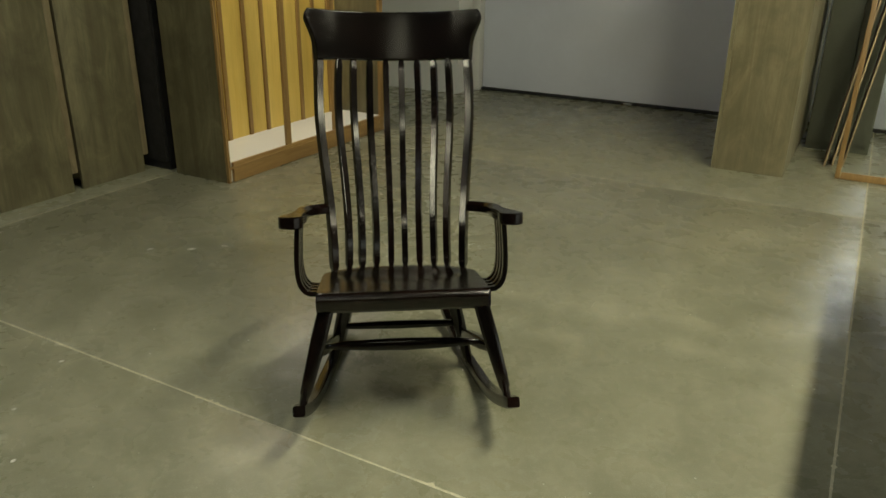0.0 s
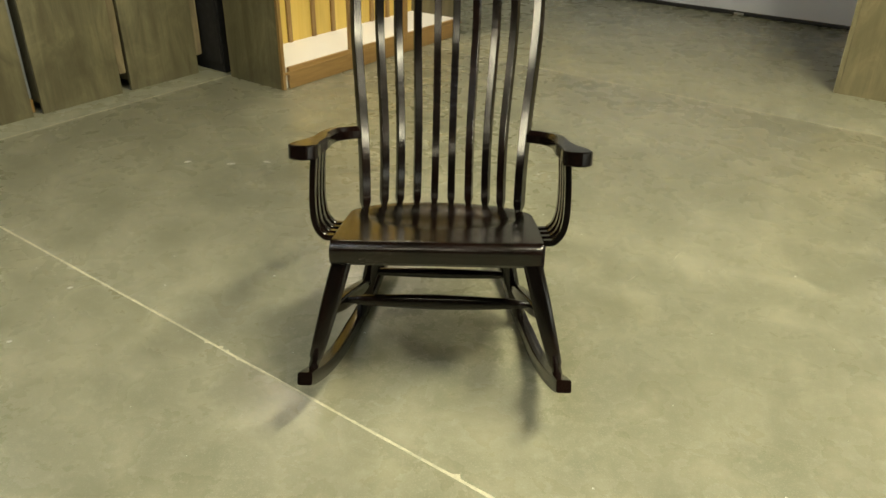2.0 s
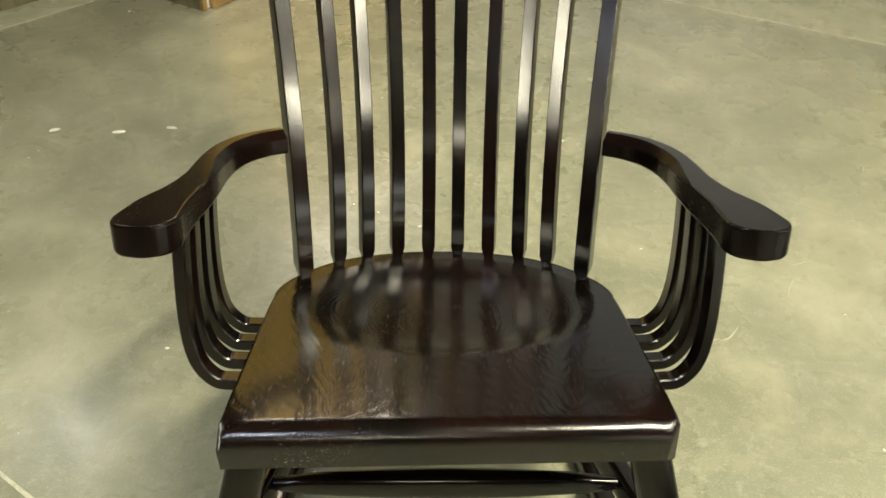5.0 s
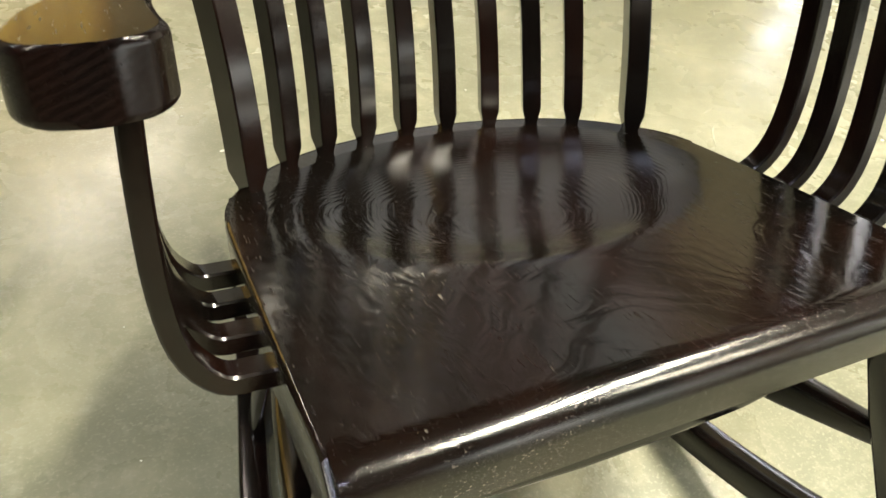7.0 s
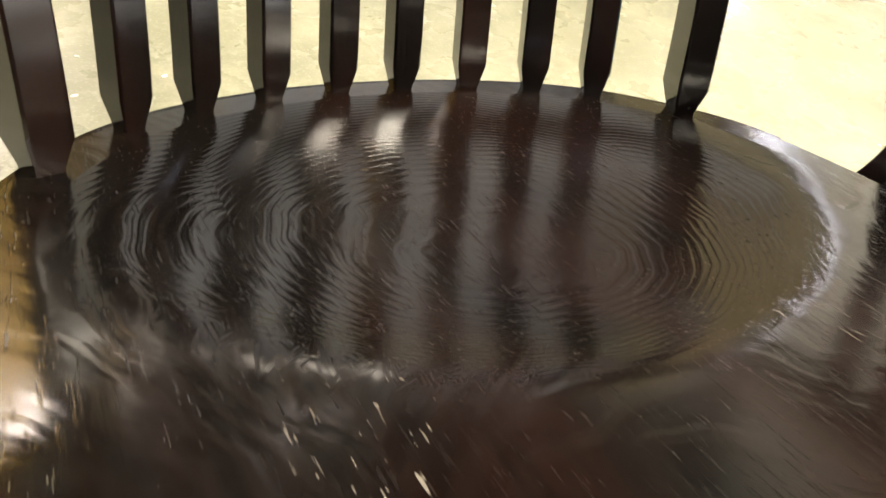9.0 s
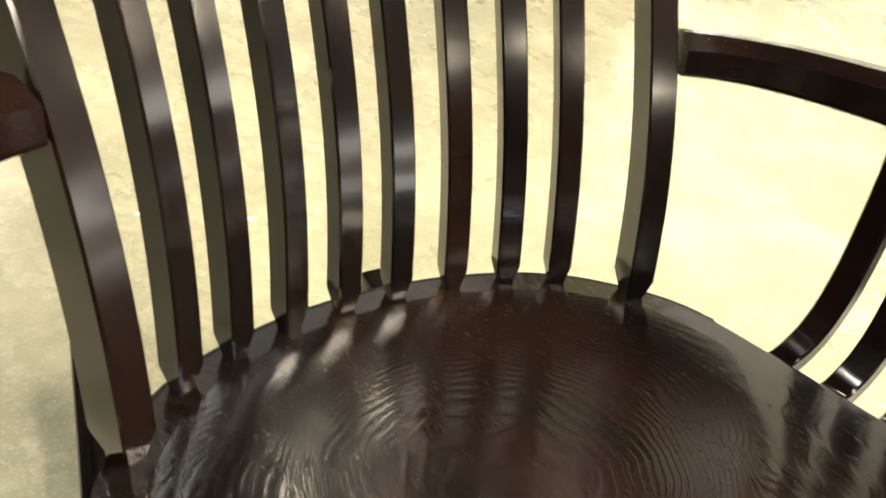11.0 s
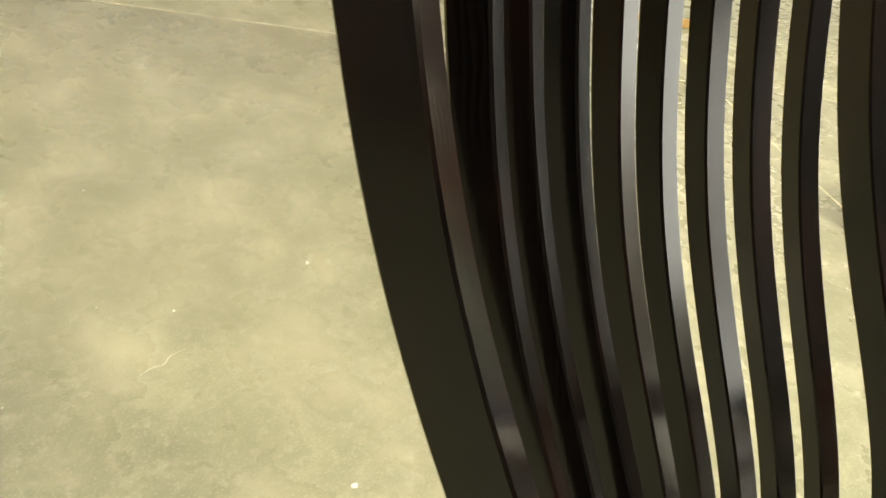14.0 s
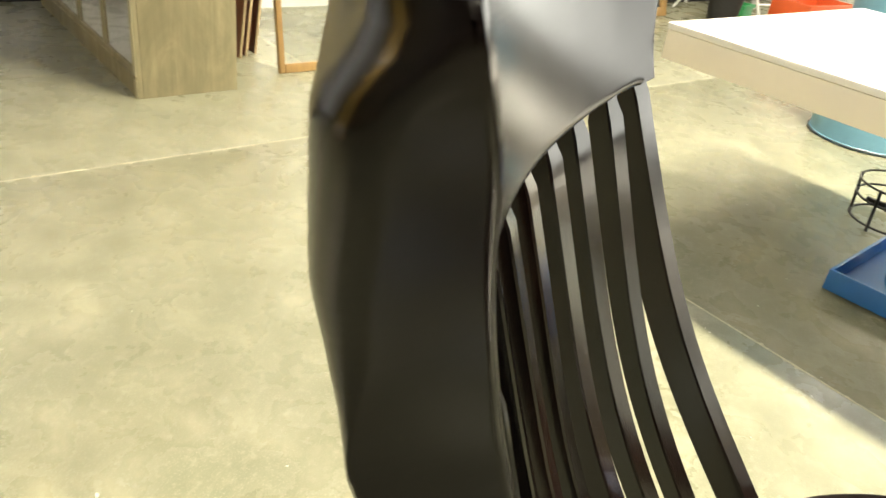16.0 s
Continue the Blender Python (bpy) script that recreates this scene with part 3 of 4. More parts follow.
for side in (-1, 1):
    # front leg, tapered with a turned neck
    top, foot = L(side * 0.222, 0.055, -0.04), L(side * 0.297, 0.035, -0.322)
    pts = [top.lerp(foot, f) for f in (0, 0.1, 0.4, 0.75, 0.9, 0.93, 1.0)]
    part("front_leg", tube(pts, [(0.022, 0.022, 0.01), (0.023, 0.023, 0.010), (0.0225, 0.0225, 0.009), (0.0185, 0.0185, 0.008), (0.016, 0.016, 0.008), (0.0125, 0.0125, 0.010), (0.0115, 0.0115, 0.010)],
                           3, up=(0, 1, 0.2)), CHAIR, chair)
    top, foot = L(side * 0.165, 0.40, -0.04), L(side * 0.240, 0.470, -0.345)
    pts = [top.lerp(foot, f) for f in (0, 0.1, 0.4, 0.75, 0.9, 0.93, 1.0)]
    part("rear_leg", tube(pts, [(0.021, 0.021, 0.01), (0.022, 0.022, 0.010), (0.0215, 0.0215, 0.009), (0.0185, 0.0185, 0.008), (0.016, 0.016, 0.008), (0.0125, 0.0125, 0.010), (0.0115, 0.0115, 0.010)],
                          3, up=(0, 1, 0.2)), CHAIR, chair)
    a, b = L(side * 0.259, 0.045, -0.185), L(side * 0.209, 0.436, -0.222)
    pts = [a.lerp(b, f) for f in (0, 0.08, 0.3, 0.5, 0.7, 0.92, 1)]
    part("side_stretcher", tube(pts, [(0.009, 0.009, 0.006), (0.011, 0.012, 0.006), (0.014, 0.019, 0.007), (0.015, 0.021, 0.007), (0.014, 0.019, 0.007), (0.011, 0.012, 0.006), (0.009, 0.009, 0.006)]), CHAIR, chair)
    # rocker
    rings = []
    for i in range(40):
        f = i / 39
        y = -0.322 + 0.878 * f
        low = 0.585 * (y - 0.203) ** 2
        z = low + 0.0185
        x = side * lerp(y, [(-0.322, 0.302), (0.1, 0.258), (0.556, 0.180)])
        sl = 2 * 0.585 * (y - 0.203)
        nz = Vector((0, -sl, 1)).normalized()
        hw = 0.0175
        hh = 0.0185 if 0.02 < f < 0.98 else 0.015
        rings.append([chair_local(Vector((x + s, y, z)) + nz * q) - OFF for s, q in rounded(hw, hh, 0.005, 2)])
    part("rocker", sweep(rings), CHAIR, chair, "long curved dark rocker")

a, b = L(-0.229, 0.165, -0.190), L(0.229, 0.165, -0.190)
pts = [a.lerp(b, f) for f in (0, 0.1, 0.3, 0.5, 0.7, 0.9, 1)]
part("front_stretcher", tube(pts, [(0.008, 0.008, 0.007), (0.011, 0.013, 0.007), (0.014, 0.017, 0.009), (0.015, 0.0185, 0.009), (0.014, 0.017, 0.009), (0.011, 0.013, 0.007), (0.008, 0.008, 0.007)]), CHAIR, chair)
a, b = L(-0.204, 0.432, -0.190), L(0.204, 0.432, -0.190)
pts = [a.lerp(b, f) for f in (0, 0.1, 0.3, 0.5, 0.7, 0.9, 1)]
part("rear_stretcher", tube(pts, [(0.008, 0.008, 0.007), (0.011, 0.011, 0.007), (0.013, 0.013, 0.009), (0.014, 0.014, 0.009), (0.013, 0.013, 0.009), (0.011, 0.011, 0.007), (0.008, 0.008, 0.007)]), CHAIR, chair)

# ---- cabinets by the left wall, in the building's axes ----
def bookcase(v0, v1, framed):
    ob = thing("bookcase", "plain brown wood bookcase seen at its side panel", "bookcase", ROOM @ pose(-2.825, v0, 0), "bookcases in a row")
    d = v1 - v0
    part("side_panel", box(-0.02, 0.0, 0, d, 0.0, 2.1, 0.002), PANEL, ob)
    part("side_panel", box(-0.90, -0.88, 0, d, 0.0, 2.1, 0.002), PANEL, ob)
    part("back_panel", box(-0.878, -0.022, 0.005, 0.015, 0.05, 2.09), PANEL, ob)
    part("top", box(-0.90, 0.0, -0.005, d + 0.01, 2.102, 2.13, 0.003), PANEL, ob)
    for z in (0.10, 0.5, 0.9, 1.3, 1.7):
        part("shelf", box(-0.878, -0.022, 0.017, d - 0.01, z, z + 0.022, 0.002), PANEL, ob)
    if framed:
        part("front_frame", box(-0.045, -0.004, d + 0.002, d + 0.05, 0.10, 2.1, 0.016), BROWNEDGE, ob, "rounded brown front edge")
        # shade of the kick hole, put into the colour of a recessed board
        part("kick_board", box(-0.86, -0.03, d - 0.055, d - 0.035, 0.0, 0.098), DARK, ob, "recessed board, near-black for the shade of the kick hole")
    return ob


bookcase(-0.09, 0.379, False)
bookcase(0.432, 0.885, True)
bookcase(0.945, 1.40, True)
slip = thing("grey_board", "blue-grey sheet board standing in the gap between bookcases", "board", ROOM @ pose(-2.90, 0.385, 0))
part("sheet", box(-0.012, 0.0, 0.0, 0.040, 0.07, 1.9, 0.002), plain("blue_grey_board", (0.26, 0.28, 0.31), 0.6), slip)
part("batten", box(-0.02, 0.01, 0.002, 0.038, 0.0, 0.069, 0.002), OAK, slip, "short oak foot")
# added black box: the deep shade between bookcase and case as a solid
gap_shade = thing("dark_box", "made-up black box standing in for the deep shade of the gap", "cabinet", ROOM @ pose(-2.70, 1.475, 0))
part("body", box(-1.1, 0, 0.022, 0.42, 0, 2.0, 0.004), DARK, gap_shade)
part("door", box(-0.55, -0.005, 0.0, 0.02, 0.06, 1.98, 0.003), DARK, gap_shade)
part("door", box(-1.09, -0.555, 0.0, 0.02, 0.06, 1.98, 0.003), DARK, gap_shade)


def display_case(ob, length, front, wood_side, stiles, inner_back, trim, rail):
    """A long case; its front is at u = 0 facing +u * front, its depth 0.45, its length along v."""
    s = -front
    def bx(u0, u1, *r, **k):
        return box(min(s * u0, s * u1), max(s * u0, s * u1), *r, **k)
    part("end_panel", bx(0.022, 0.45, 0.0, 0.02, 0, 2.1, bevel=0.002), wood_side, ob)
    part("end_panel", bx(0.022, 0.45, length - 0.02, length, 0, 2.1, bevel=0.002), wood_side, ob)
    part("base", bx(0.024, 0.43, 0.022, length - 0.022, 0.0, 0.118), WHITE, ob, "white display floor")
    part("top", bx(0.0, 0.45, 0.0, length, 2.102, 2.16, bevel=0.004), rail, ob)
    part("back_panel", bx(0.432, 0.45, 0.022, length - 0.022, 0.0, 2.1), inner_back, ob)
    part("bottom_rail", bx(0.0, 0.021, 0.05, length - 0.05, 0.0, 0.122, bevel=0.003), rail, ob)
    part("rail_lip", bx(-0.006, -0.0005, 0.0, length, 0.085, 0.10, bevel=0.002), rail, ob)
    for v, w in stiles:
        part("stile", bx(0.0, 0.021, v - w / 2, v + w / 2, 0.123 if 0.1 < v < length - 0.1 else 0.0, 2.1, bevel=0.003), trim, ob)
    return ob


case_left = thing("display_case", "long oak display case with yellow maple back and white base", "display case", ROOM @ pose(-2.165, 1.47, 0), "display cases")
display_case(case_left, 1.73, 1, PANEL, [(0.011, 0.022), (0.58, 0.045), (1.10, 0.045), (1.705, 0.05)], MAPLE, OAK, OAK_U)
for v in (0.07, 0.245, 0.47, 0.68, 0.86, 1.05, 1.25, 1.42, 1.60):
    part("batten", box(-0.431, -0.415, v - 0.016, v + 0.016, 0.119, 2.09, 0.002), OAK, case_left)
lamp = bpy.data.lights.new("case_lamp", "AREA")
lamp.shape, lamp.size, lamp.size_y, lamp.energy, lamp.color = "RECTANGLE", 1.6, 0.12, 52, (1.0, 0.91, 0.70)
lo = new("case_lamp", lamp)
lo.matrix_world = ROOM @ pose(-2.38, 2.33, 2.08, 0, 0, 90)

case_right = thing("display_case", "long weathered oak display case with glazed front", "display case", ROOM @ pose(0.324, 3.43, 0), "display cases")
display_case(case_right, 1.70, -1, GREYOAK, [(0.02, 0.04), (0.45, 0.045), (0.88, 0.045), (1.30, 0.045), (1.68, 0.04)], PALEBOARD, GREYOAK, GREYOAK)
part("corner_strip", box(-0.0045, -0.0005, 0.001, 0.036, 0.0, 2.1, 0.001), PALEBOARD, case_right, "pale corner strip")
for a, b in ((0.045, 0.425), (0.475, 0.855), (0.905, 1.275), (1.325, 1.655)):
    pane = part("pane", box(0.008, 0.012, a, b, 0.124, 2.09), GLASS, case_right, "clear glass pane")
    pane.visible_shadow = False

# ---- table and things under and behind it ----
table = thing("table", "large white laminate work table with pale edge band", "table", ROOM @ pose(1.325, -0.86, 0))
part("tabletop", box(0, 1.20, 0, 2.44, 0.735, 0.755, 0.004), WHITE, table)
for r in ((0.002, 0.03, 0.002, 2.438), (1.17, 1.198, 0.002, 2.438), (0.032, 1.168, 0.002, 0.03), (0.032, 1.168, 2.41, 2.438)):
    part("apron", box(*r, 0.648, 0.734, 0.003), BAND, table, "pale wooden edge band")
for v in (0.35, 1.25):
    part("trestle", box(0.72, 1.14, v - 0.03, v + 0.03, 0.0, 0.645, 0.004), OAK, table)

def drum(u, v):
    ob = thing("steel_drum", "blue painted steel drum on the floor", "drum", ROOM @ pose(u, v, 0))
    prof = [(0.27, 0.0), (0.292, 0.004), (0.292, 0.012), (0.286, 0.018), (0.286, 0.28), (0.293, 0.29), (0.293, 0.30), (0.286, 0.31), (0.286, 0.58), (0.293, 0.59), (0.293, 0.60), (0.286, 0.61),
            (0.286, 0.862), (0.292, 0.868), (0.292, 0.88), (0.28, 0.88), (0.275, 0.868), (0.05, 0.868)]
    shell = part("shell", sweep([[(r * math.cos(a), r * math.sin(a), z) for a in np.linspace(0, 2 * math.pi, 48, False)] for r, z in prof]), DRUM, ob)
    part("rim", sweep([[((0.293 + 0.006 * math.cos(q)) * math.cos(a), (0.293 + 0.006 * math.cos(q)) * math.sin(a), 0.008 + 0.006 * math.sin(q)) for a in np.linspace(0, 2 * math.pi, 48, False)] for q in np.linspace(0.3, 2.8, 6)]), BLACK, shell, "dark bottom rim")
    return ob


drum(3.55, 1.77)

# ---- leaning panels and a glazed frame by the weathered case ----
GREEN_GREY = plain("grey_green_paint", (0.10, 0.105, 0.075), 0.5, vary=0.25, scale=4)
tall = thing("tall_cabinet", "tall grey-green painted cabinet in the corner", "cabinet", ROOM @ pose(0.82, 4.36, 0))
part("body", box(0, 0.42, 0.022, 0.45, 0, 2.1, 0.004), GREEN_GREY, tall)
part("door", box(0.004, 0.208, 0, 0.02, 0.06, 2.07, 0.003), GREEN_GREY, tall)
part("door", box(0.212, 0.416, 0, 0.02, 0.06, 2.07, 0.003), GREEN_GREY, tall)

for u, v, w in ((0.99, 3.88, 0.30), (1.035, 3.91, 0.28), (1.10, 3.94, 0.26)):
    ob = thing("board", "thin red-brown wooden board with a pale edge leaning upright", "board", ROOM @ pose(u, v, 0, 0, 6.5, 2), "leaning boards")
    face = part("face", box(-0.006, 0.006, 0.012, w, 0.0, 1.5, 0.001), REDBROWN, ob)
    part("edge", box(-0.006, 0.006, 0.0, 0.0115, 0.0, 1.5, 0.001), EDGE, face, "pale raw edge")
glazed = thing("glazed_frame", "oak frame with clear glass leaning upright on the floor", "frame", ROOM @ pose(1.07, 3.60, 0, -10.0, 0, 0))
for r in ((0.0, 0.03, 0.0, 1.3), (0.57, 0.60, 0.0, 1.3), (0.032, 0.568, 0.0, 0.045), (0.032, 0.568, 1.255, 1.3)):
    part("frame", box(r[0], r[1], -0.015, 0.015, r[2], r[3], 0.004), OAK, glazed)
pane = part("glass", box(0.032, 0.568, -0.003, 0.003, 0.047, 1.253), GLASS, glazed, "clear glass")
pane.visible_shadow = False

# ---- blue tray with a wire basket under the table ----
tray = thing("blue_tray", "blue plastic tray with raised middle on the floor", "tray", ROOM @ pose(1.74, 1.03, 0, 0, 0, 4))
part("base", box(0.01, 0.61, -0.61, -0.01, 0.012, 0.03, 0.004), BLUE, tray)
for r in ((0.0, 0.012, -0.62, 0.0), (0.608, 0.62, -0.62, 0.0), (0.0125, 0.6075, -0.012, 0.0), (0.0125, 0.6075, -0.62, -0.608)):
    part("side", box(*r, 0.012, 0.085, 0.004), BLUE, tray)
part("label_plate", box(-0.003, -0.0005, -0.27, -0.22, 0.03, 0.06), WHITE, tray, "small white label plate")
part("mound", sweep([[(0.32 + (0.26 - 0.10 * f) * math.cos(a), -0.33 + (0.24 - 0.10 * f) * math.sin(a), 0.032 + 0.14 * f - 0.03 * f * f) for a in np.linspace(0, 2 * math.pi, 32, False)] for f in (0, 0.3, 0.6, 0.85, 1.0)]), BLUE, tray)
part("foot", box(0.03, 0.59, -0.59, -0.03, 0.0, 0.011), BLACK, tray)
wire = thing("wire_basket", "black bent wire basket standing behind the tray", "wire basket", ROOM @ pose(2.52, 1.17, 0))
for z, r in ((0.02, 0.15), (0.11, 0.155), (0.17, 0.16)):
    part("hoop", tube([(r * math.cos(a), r * math.sin(a), z) for a in np.linspace(0, 2 * math.pi, 41)], (0.0045, 0.0045, 0.004), 2), BLACK, wire)
for a in np.linspace(0.5, 2 * math.pi + 0.5, 6)[:-1]:
    part("upright_wire", tube([(0.15 * math.cos(a), 0.15 * math.sin(a), 0.0), (0.155 * math.cos(a), 0.155 * math.sin(a), 0.10), (0.16 * math.cos(a), 0.16 * math.sin(a), 0.175)], (0.006, 0.006, 0.005), 2, up=(0.3, 0.2, 0.1)), BLACK, wire)
part("cross_bar", tube([(-0.13, 0.07, 0.115), (-0.05, -0.14, 0.095)], (0.011, 0.011, 0.008), 2), BLACK, wire, "thick black cross bar")

# ---- things along the far wall behind the table ----
SACK = plain("woven_white_sack", (0.78, 0.77, 0.72), 0.75, vary=0.12, scale=9, bumpy=0.3)
SACK_RED = plain("red_print", (0.45, 0.05, 0.03), 0.6)
GREEN = plain("green_plastic", (0.03, 0.28, 0.09), 0.4)
ORANGE = plain("orange_red_plastic", (0.62, 0.10, 0.02), 0.4)
WHITEMETAL = plain("white_enamel", (0.78, 0.78, 0.76), 0.35)


def sack(u, v, z, turn, seed):
    ob = thing("white_sack", "plump white woven sack lying flat in a pile", "sack", ROOM @ pose(u, v, z, 0, 0, turn), "piled sacks")
    rings = []
    for i in range(17):
        f = i / 16
        e = math.sin(math.pi * min(max(f, 0.03), 0.97)) ** 0.45
        ring = []
        for k in range(24):
            q = 2 * math.pi * k / 24
            r = 1 + 0.06 * noise.noise((f * 5, k * 0.4, seed))
            cy, cz = math.cos(q), math.sin(q)
            ring.append((0.62 * (f - 0.5), 0.19 * (0.75 + 0.25 * e) * r * math.copysign(abs(cy) ** 0.7, cy), 0.052 + 0.05 * e * r * math.copysign(abs(cz) ** 0.8, cz)))
        rings.append(ring)
    bag = part("bag", sweep(rings), SACK, ob)
    for x in (-0.305, 0.285):
        part("seam", box(x, x + 0.02, -0.14, 0.14, 0.045, 0.059, 0.004), SACK, bag, "folded stitched seam")
    part("print", box(-0.07, 0.05, -0.208, -0.196, 0.042, 0.062, 0.004), SACK_RED, bag, "faded red printed band")
    return ob


sack(3.72, 4.18, 0.0, 3, 1)
sack(3.70, 4.20, 0.098, -4, 2)
sack(3.76, 4.19, 0.196, 6, 3)
sack(3.68, 4.22, 0.294, -8, 4)


def framed(u, v, w, h, lean, glass, label):
    ob = thing("picture_frame", label, "frame", ROOM @ pose(u, v, 0, -lean, 0, 0), "frames leaning on the wall")
    for r in ((0.0, 0.07, 0.0, h), (w - 0.07, w, 0.0, h), (0.072, w - 0.072, 0.0, 0.07), (0.072, w - 0.072, h - 0.07, h)):
        part("frame_bar", box(r[0], r[1], -0.016, 0.016, r[2], r[3], 0.005), OAK, ob)
    part("pane", box(0.072, w - 0.072, -0.004, 0.004, 0.072, h - 0.072), glass, ob, "grey reflecting glass")
    return ob


framed(4.40, 4.16, 0.46, 1.15, 12, MIRROR, "honey oak picture frame with grey glass leaning upright")
post_a = thing("timber_post", "rough brown timber post leaning on the wall", "post", ROOM @ pose(4.40, 4.46, 0, -10, 0, 0), "leaning timber")
part("post", box(0, 0.09, 0, 0.045, 0, 1.6, 0.004), REDBROWN, post_a)
post_b = thing("timber_post", "pale timber post leaning on the wall", "post", ROOM @ pose(5.10, 4.46, 0, -10, 0, 0), "leaning timber")
part("post", box(0, 0.06, 0, 0.045, 0, 1.5, 0.004), CREAM, post_b)


def folding_chair(u, v, turn, tone):
    """Slim tube frame, two crossed leg pairs, seat pad and back panel."""
    ob = thing("folding_chair", "white metal folding chair standing open by the wall", "folding chair", ROOM @ pose(u, v, 0, 0, 0, turn), "folding chairs")
    for x in (-0.2, 0.2):
        part("front_leg", tube([(x, -0.22, 0.0), (x, 0.0, 0.4), (x, 0.17, 0.78)], (0.012, 0.012, 0.011), 2, up=(1, 0, 0)), WHITEMETAL, ob)
        part("rear_leg", tube([(x * 0.88, 0.24, 0.0), (x * 0.88, 0.02, 0.36), (x * 0.88, -0.10, 0.43)], (0.012, 0.012, 0.011), 2, up=(1, 0, 0)), WHITEMETAL, ob)
    part("crossbar", tube([(-0.19, -0.17, 0.1), (0.19, -0.17, 0.1)], (0.009, 0.009, 0.008), 2), WHITEMETAL, ob)
    part("crossbar", tube([(-0.17, 0.19, 0.09), (0.17, 0.19, 0.09)], (0.009, 0.009, 0.008), 2), WHITEMETAL, ob)
    part("seat", box(-0.185, 0.185, -0.16, 0.2, 0.425, 0.445, 0.008), tone, ob)
    part("backrest", box(-0.187, 0.187, 0.13, 0.15, 0.6, 0.78, 0.006), tone, ob)
    return ob


folding_chair(5.55, 4.25, 20, WHITEMETAL)
folding_chair(6.15, 4.1, -12, WHITEMETAL)
folding_chair(6.75, 4.2, 8, WHITEMETAL)


def crate(u, v, w, d, h, tone, label, turn=0):
    ob = thing("plastic_crate", label, "crate", ROOM @ pose(u, v, 0, 0, 0, turn), "plastic crates")
    part("floor_plate", box(0, w, 0, d, 0.0, 0.012), tone, ob)
    for r in ((0, w, 0, 0.012), (0, w, d - 0.012, d), (0, 0.012, 0.0125, d - 0.0125), (w - 0.012, w, 0.0125, d - 0.0125)):
        part("side", box(*r, 0.0125, h, 0.003), tone, ob)
    part("lip", box(-0.012, w + 0.012, -0.012, -0.0005, h - 0.03, h, 0.003), tone, ob)
    return ob


crate(5.50, 3.85, 0.20, 0.22, 0.13, GREEN, "green plastic crate on the concrete floor", 10)
crate(5.52, 3.30, 0.62, 0.36, 0.26, ORANGE, "orange red plastic crate on the concrete floor", -6)
bucket = thing("bucket", "black plastic bucket on the concrete floor", "bucket", ROOM @ pose(5.22, 3.86, 0))
profile = [(0.10, 0.0), (0.115, 0.004), (0.142, 0.235), (0.150, 0.238), (0.150, 0.252), (0.138, 0.252), (0.110, 0.012), (0.02, 0.010)]
pail = part("body", sweep([[(r * math.cos(a), r * math.sin(a), z) for a in np.linspace(0, 2 * math.pi, 28, False)] for r, z in profile]), BLACK, bucket)
part("bail", tube([(0.152 * math.cos(a), 0.02, 0.235 + 0.11 * math.sin(a)) for a in np.linspace(0, math.pi, 15)], (0.003, 0.003, 0.0025), 1, up=(0, 1, 0)), STEEL, pail, "bent wire handle")
shelf = thing("dark_box", "low dark cabinet standing against the wall", "cabinet", ROOM @ pose(5.2, 4.52, 0))
part("body", box(0, 1.9, 0.02, 0.34, 0, 0.95, 0.006), DARK, shelf)
for k in range(3):
    part("door", box(0.01 + 0.63 * k, 0.63 * (k + 1), 0.0, 0.018, 0.05, 0.93, 0.003), DARK, shelf)

# ---- floor marks ----
CHIP = plain("white_paint_chip", (0.75, 0.74, 0.66), 0.7)
SCUFF = plain("pale_scuff", (0.42, 0.405, 0.31), 0.8)
rnd = random.Random(4)


def flake(bm, x, y, a, b, turn, z=0.0004, h=0.001):
    """A small uneven flake lying on the floor."""
    n = 9
    pts = []
    for i in range(n):
        q = 2 * math.pi * i / n
        r = 1 + rnd.uniform(-0.3, 0.3)
        px, py = a * r * math.cos(q), b * r * math.sin(q)
        pts.append((x + px * math.cos(turn) - py * math.sin(turn), y + px * math.sin(turn) + py * math.cos(turn)))
    sweep([[(px, py, z) for px, py in pts], [(x + (px - x) * 0.86, y + (py - y) * 0.86, z + h) for px, py in pts]], bm)
    return bm


for x, y, a, b, q in ((-1.159, 1.381, 0.020, 0.010, 0.5), (-0.963, 1.371, 0.024, 0.009, 0.1), (-0.807, 1.399, 0.018, 0.010, -0.3), (-1.194, 0.323, 0.009, 0.006, 0.4),
                      (-1.126, -0.24, 0.009, 0.006, 1.0), (-1.235, 0.027, 0.008, 0.006, 0.2), (-0.559, 0.43, 0.005, 0.004, 0.0), (-0.165, 0.837, 0.005, 0.004, 0.0),
                      (0.119, 0.818, 0.006, 0.005, 0.0), (0.392, 1.338, 0.006, 0.004, 0.6), (0.536, 2.403, 0.008, 0.006, 0.6)):
    thing("paint_chip", "small white paint chip lying on the concrete", "paint chip", group="paint chips", bm=flake(bmesh.new(), x, y, a, b, q), material=CHIP)
bm = bmesh.new()
for i in range(260):
    x, y = rnd.uniform(-2.6, 3.0), rnd.uniform(-1.4, 3.6)
    s = rnd.choice((0.001, 0.0012, 0.0015, 0.002, 0.0028))
    flake(bm, x, y, s * rnd.uniform(1, 2), s, rnd.uniform(0, 3))
thing("floor_specks", "scattered pale specks of dust and paint on the concrete", "specks", kind="stuff", bm=bm, material=CHIP)


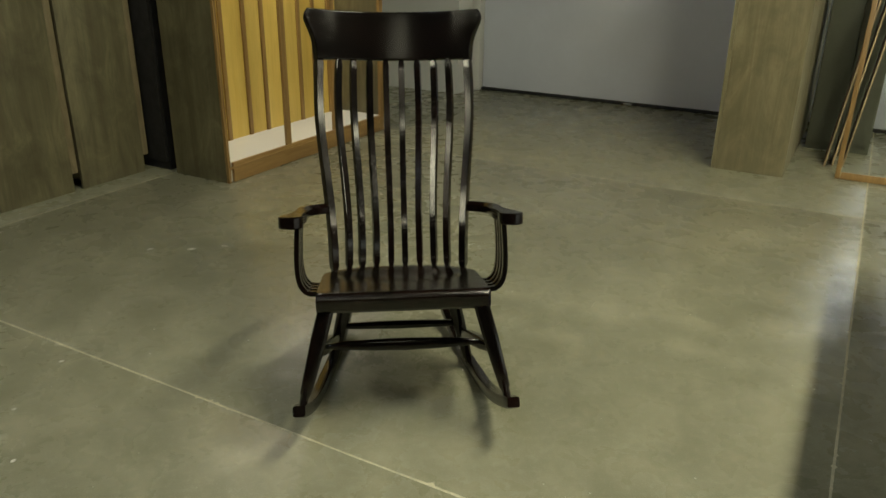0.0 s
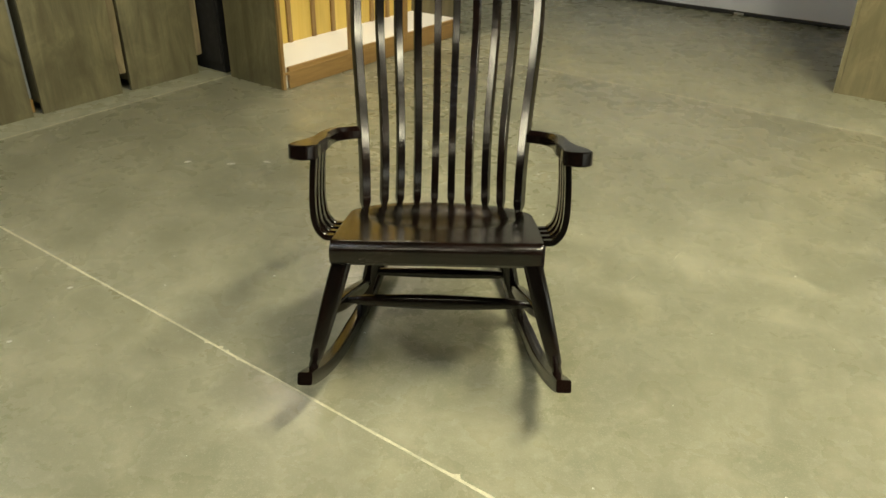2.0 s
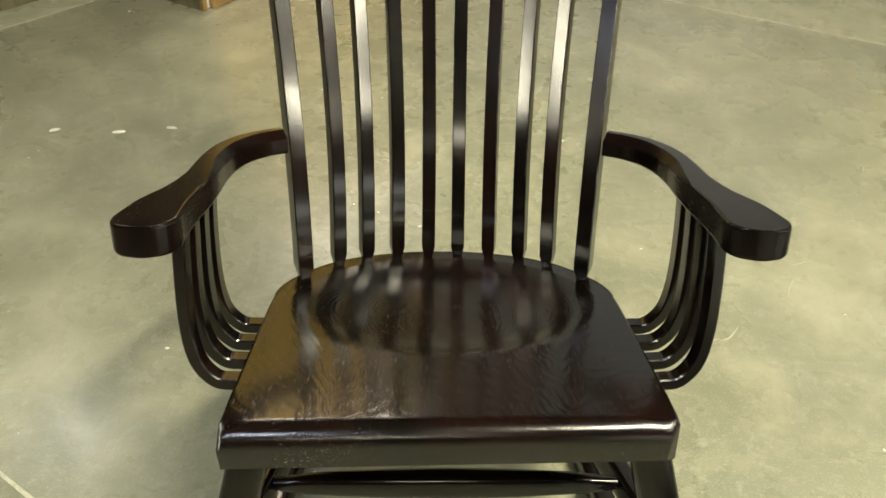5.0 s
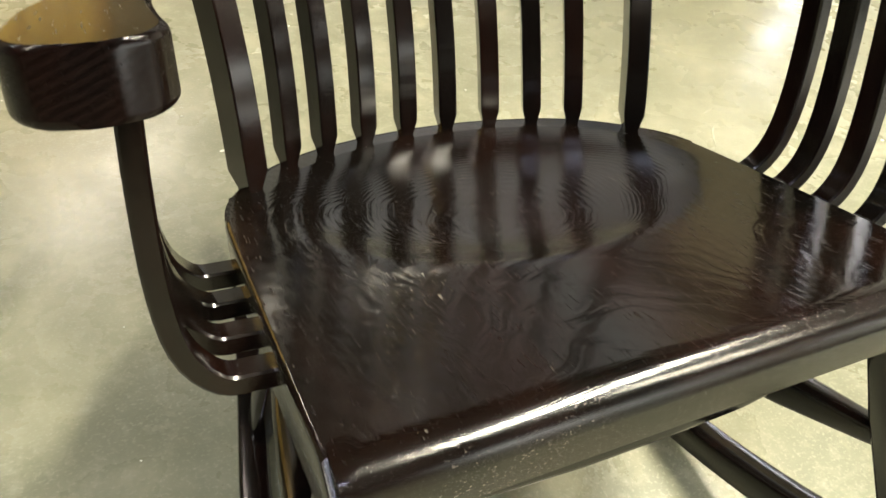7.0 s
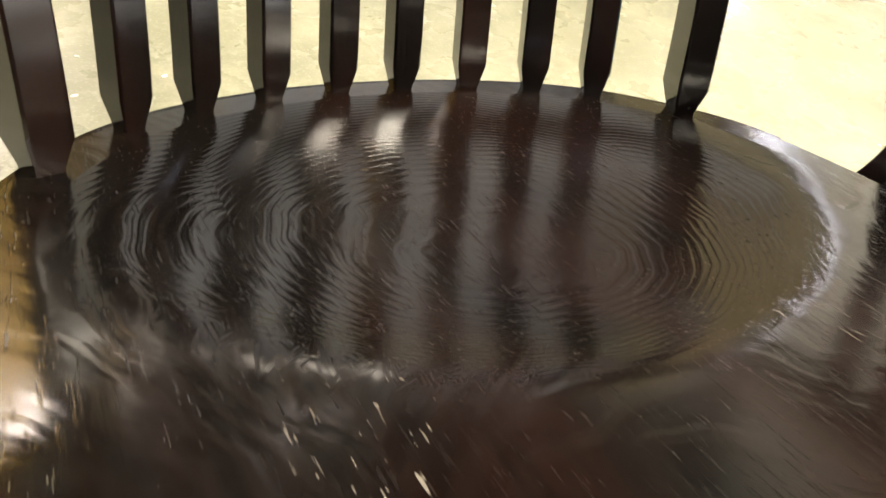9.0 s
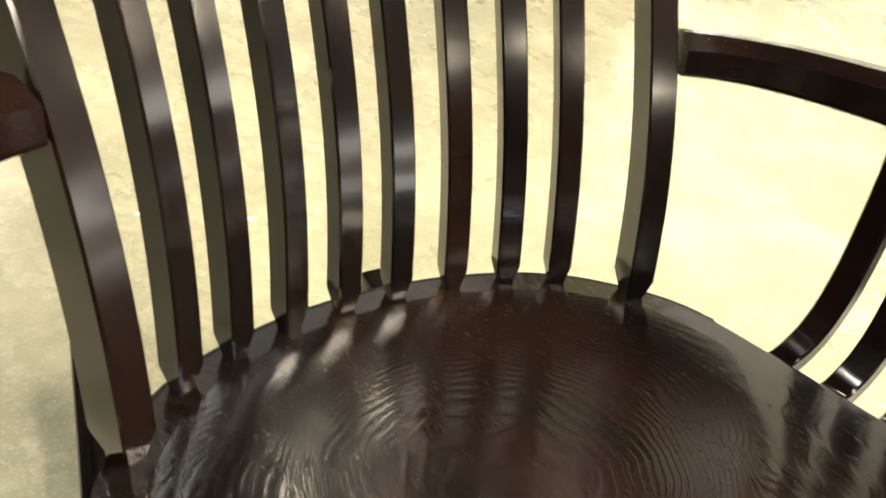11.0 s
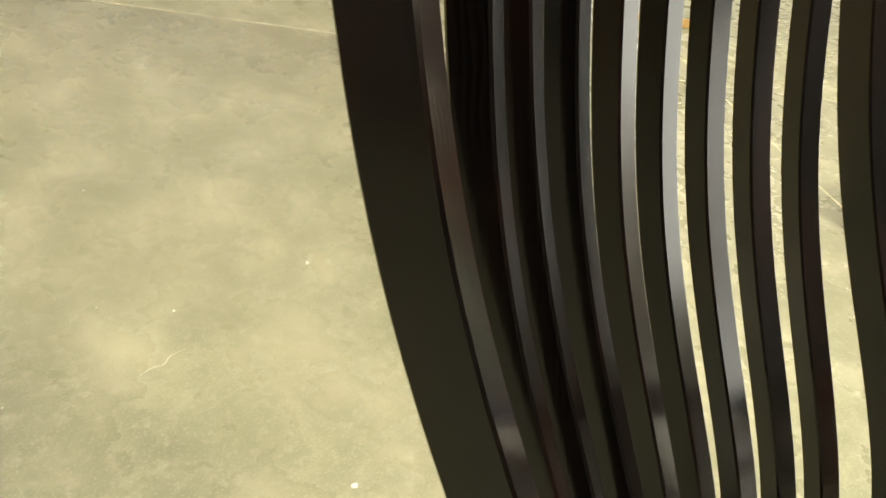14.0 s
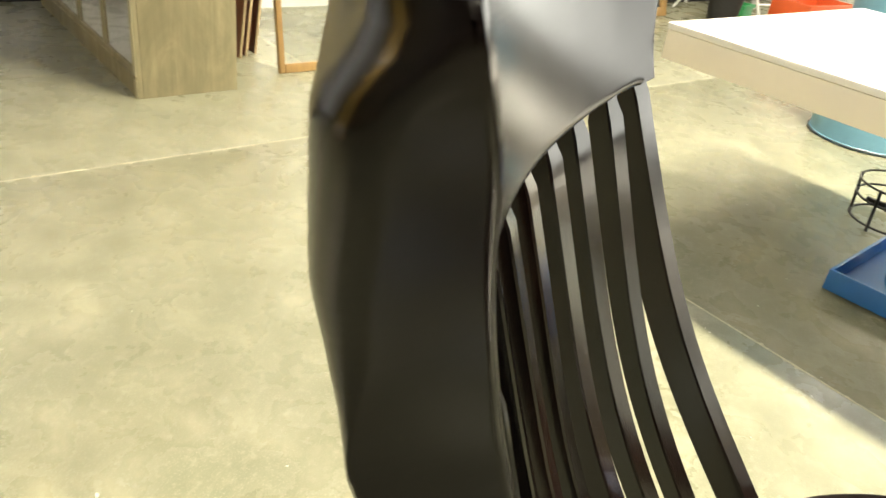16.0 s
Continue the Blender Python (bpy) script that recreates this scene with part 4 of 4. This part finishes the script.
def scuff(keys, width):
    """A thin pale scrape lying on the floor, uneven in width."""
    pts = smoothline([(x, y, 0) for x, y in keys], 16)
    rings = []
    for i, p in enumerate(pts):
        d = (pts[min(i + 1, 15)] - pts[max(i - 1, 0)]).normalized()
        n = Vector((-d.y, d.x, 0))
        w = width * (0.25 + 0.75 * math.sin(math.pi * (i + 0.5) / 16)) * rnd.uniform(0.6, 1.3)
        rings.append([p + n * w + Vector((0, 0, 0.0003)), p - n * w + Vector((0, 0, 0.0003)), p - n * w * 0.6 + Vector((0, 0, 0.0009)), p + n * w * 0.6 + Vector((0, 0, 0.0009))])
    return sweep(rings)


for keys, w in (([(-0.045, 1.205), (-0.02, 1.212), (0.0, 1.210), (0.02, 1.224), (0.05, 1.226)], 0.0022), ([(0.60, 0.455), (0.625, 0.466), (0.655, 0.50)], 0.0022), ([(0.575, 0.452), (0.600, 0.462)], 0.002),
                ([(0.80, 0.60), (0.83, 0.65), (0.85, 0.67)], 0.002), ([(1.24, 1.165), (1.25, 1.18), (1.262, 1.20)], 0.0025), ([(0.86, 0.72), (0.90, 0.735)], 0.0015)):
    thing("scuff_mark", "short pale scuff scraped on the concrete", "scuff", group="scuffs", bm=scuff(keys, w), material=SCUFF)


def joint_line(a, b, along_u, at):
    """Dusty filler standing in a saw cut, ragged at its edges."""
    bm = bmesh.new()
    n = int(abs(b - a) / 0.009)
    rows = []
    for i in range(n + 1):
        t = a + (b - a) * i / n
        w = 0.0040 + 0.0012 * noise.noise((t * 9, at, 0)) + rnd.uniform(-0.0005, 0.0005)
        lo, hi = w, w
        if rnd.random() < 0.02:
            lo += rnd.uniform(0.003, 0.012)
        if rnd.random() < 0.02:
            hi += rnd.uniform(0.003, 0.012)
        c = at + 0.0015 * noise.noise((t * 3, at, 5))
        p = [(t, c - lo), (t, c - w * 0.5), (t, c + w * 0.5), (t, c + hi)] if along_u else [(c - lo, t), (c - w * 0.5, t), (c + w * 0.5, t), (c + hi, t)]
        rows.append([bm.verts.new((x, y, z)) for (x, y), z in zip(p, (0.0003, 0.0011, 0.0011, 0.0003))])
    for r, q in zip(rows, rows[1:]):
        for k in range(3):
            bm.faces.new((r[k], r[k + 1], q[k + 1], q[k]))
    return bm


for v in V_CUTS[4:7]:
    part("joint_filler", joint_line(-3.5, 5.5, True, v), JOINT_WORN if v > 2 else JOINT, floor_base, "pale dusty joint filler")
for u in U_CUTS[2:5]:
    part("joint_filler", joint_line(-4.0, 4.8, False, u), JOINT, floor_base, "pale dusty joint filler")

# ---- floor slabs ----
for i in range(len(U_CUTS) - 1):
    for j in range(len(V_CUTS) - 1):
        part("slab", box(U_CUTS[i] + GAP, U_CUTS[i + 1] - GAP, V_CUTS[j] + GAP, V_CUTS[j + 1] - GAP, -0.1, 0.0, 0.0012), CONCRETE, floor_base)
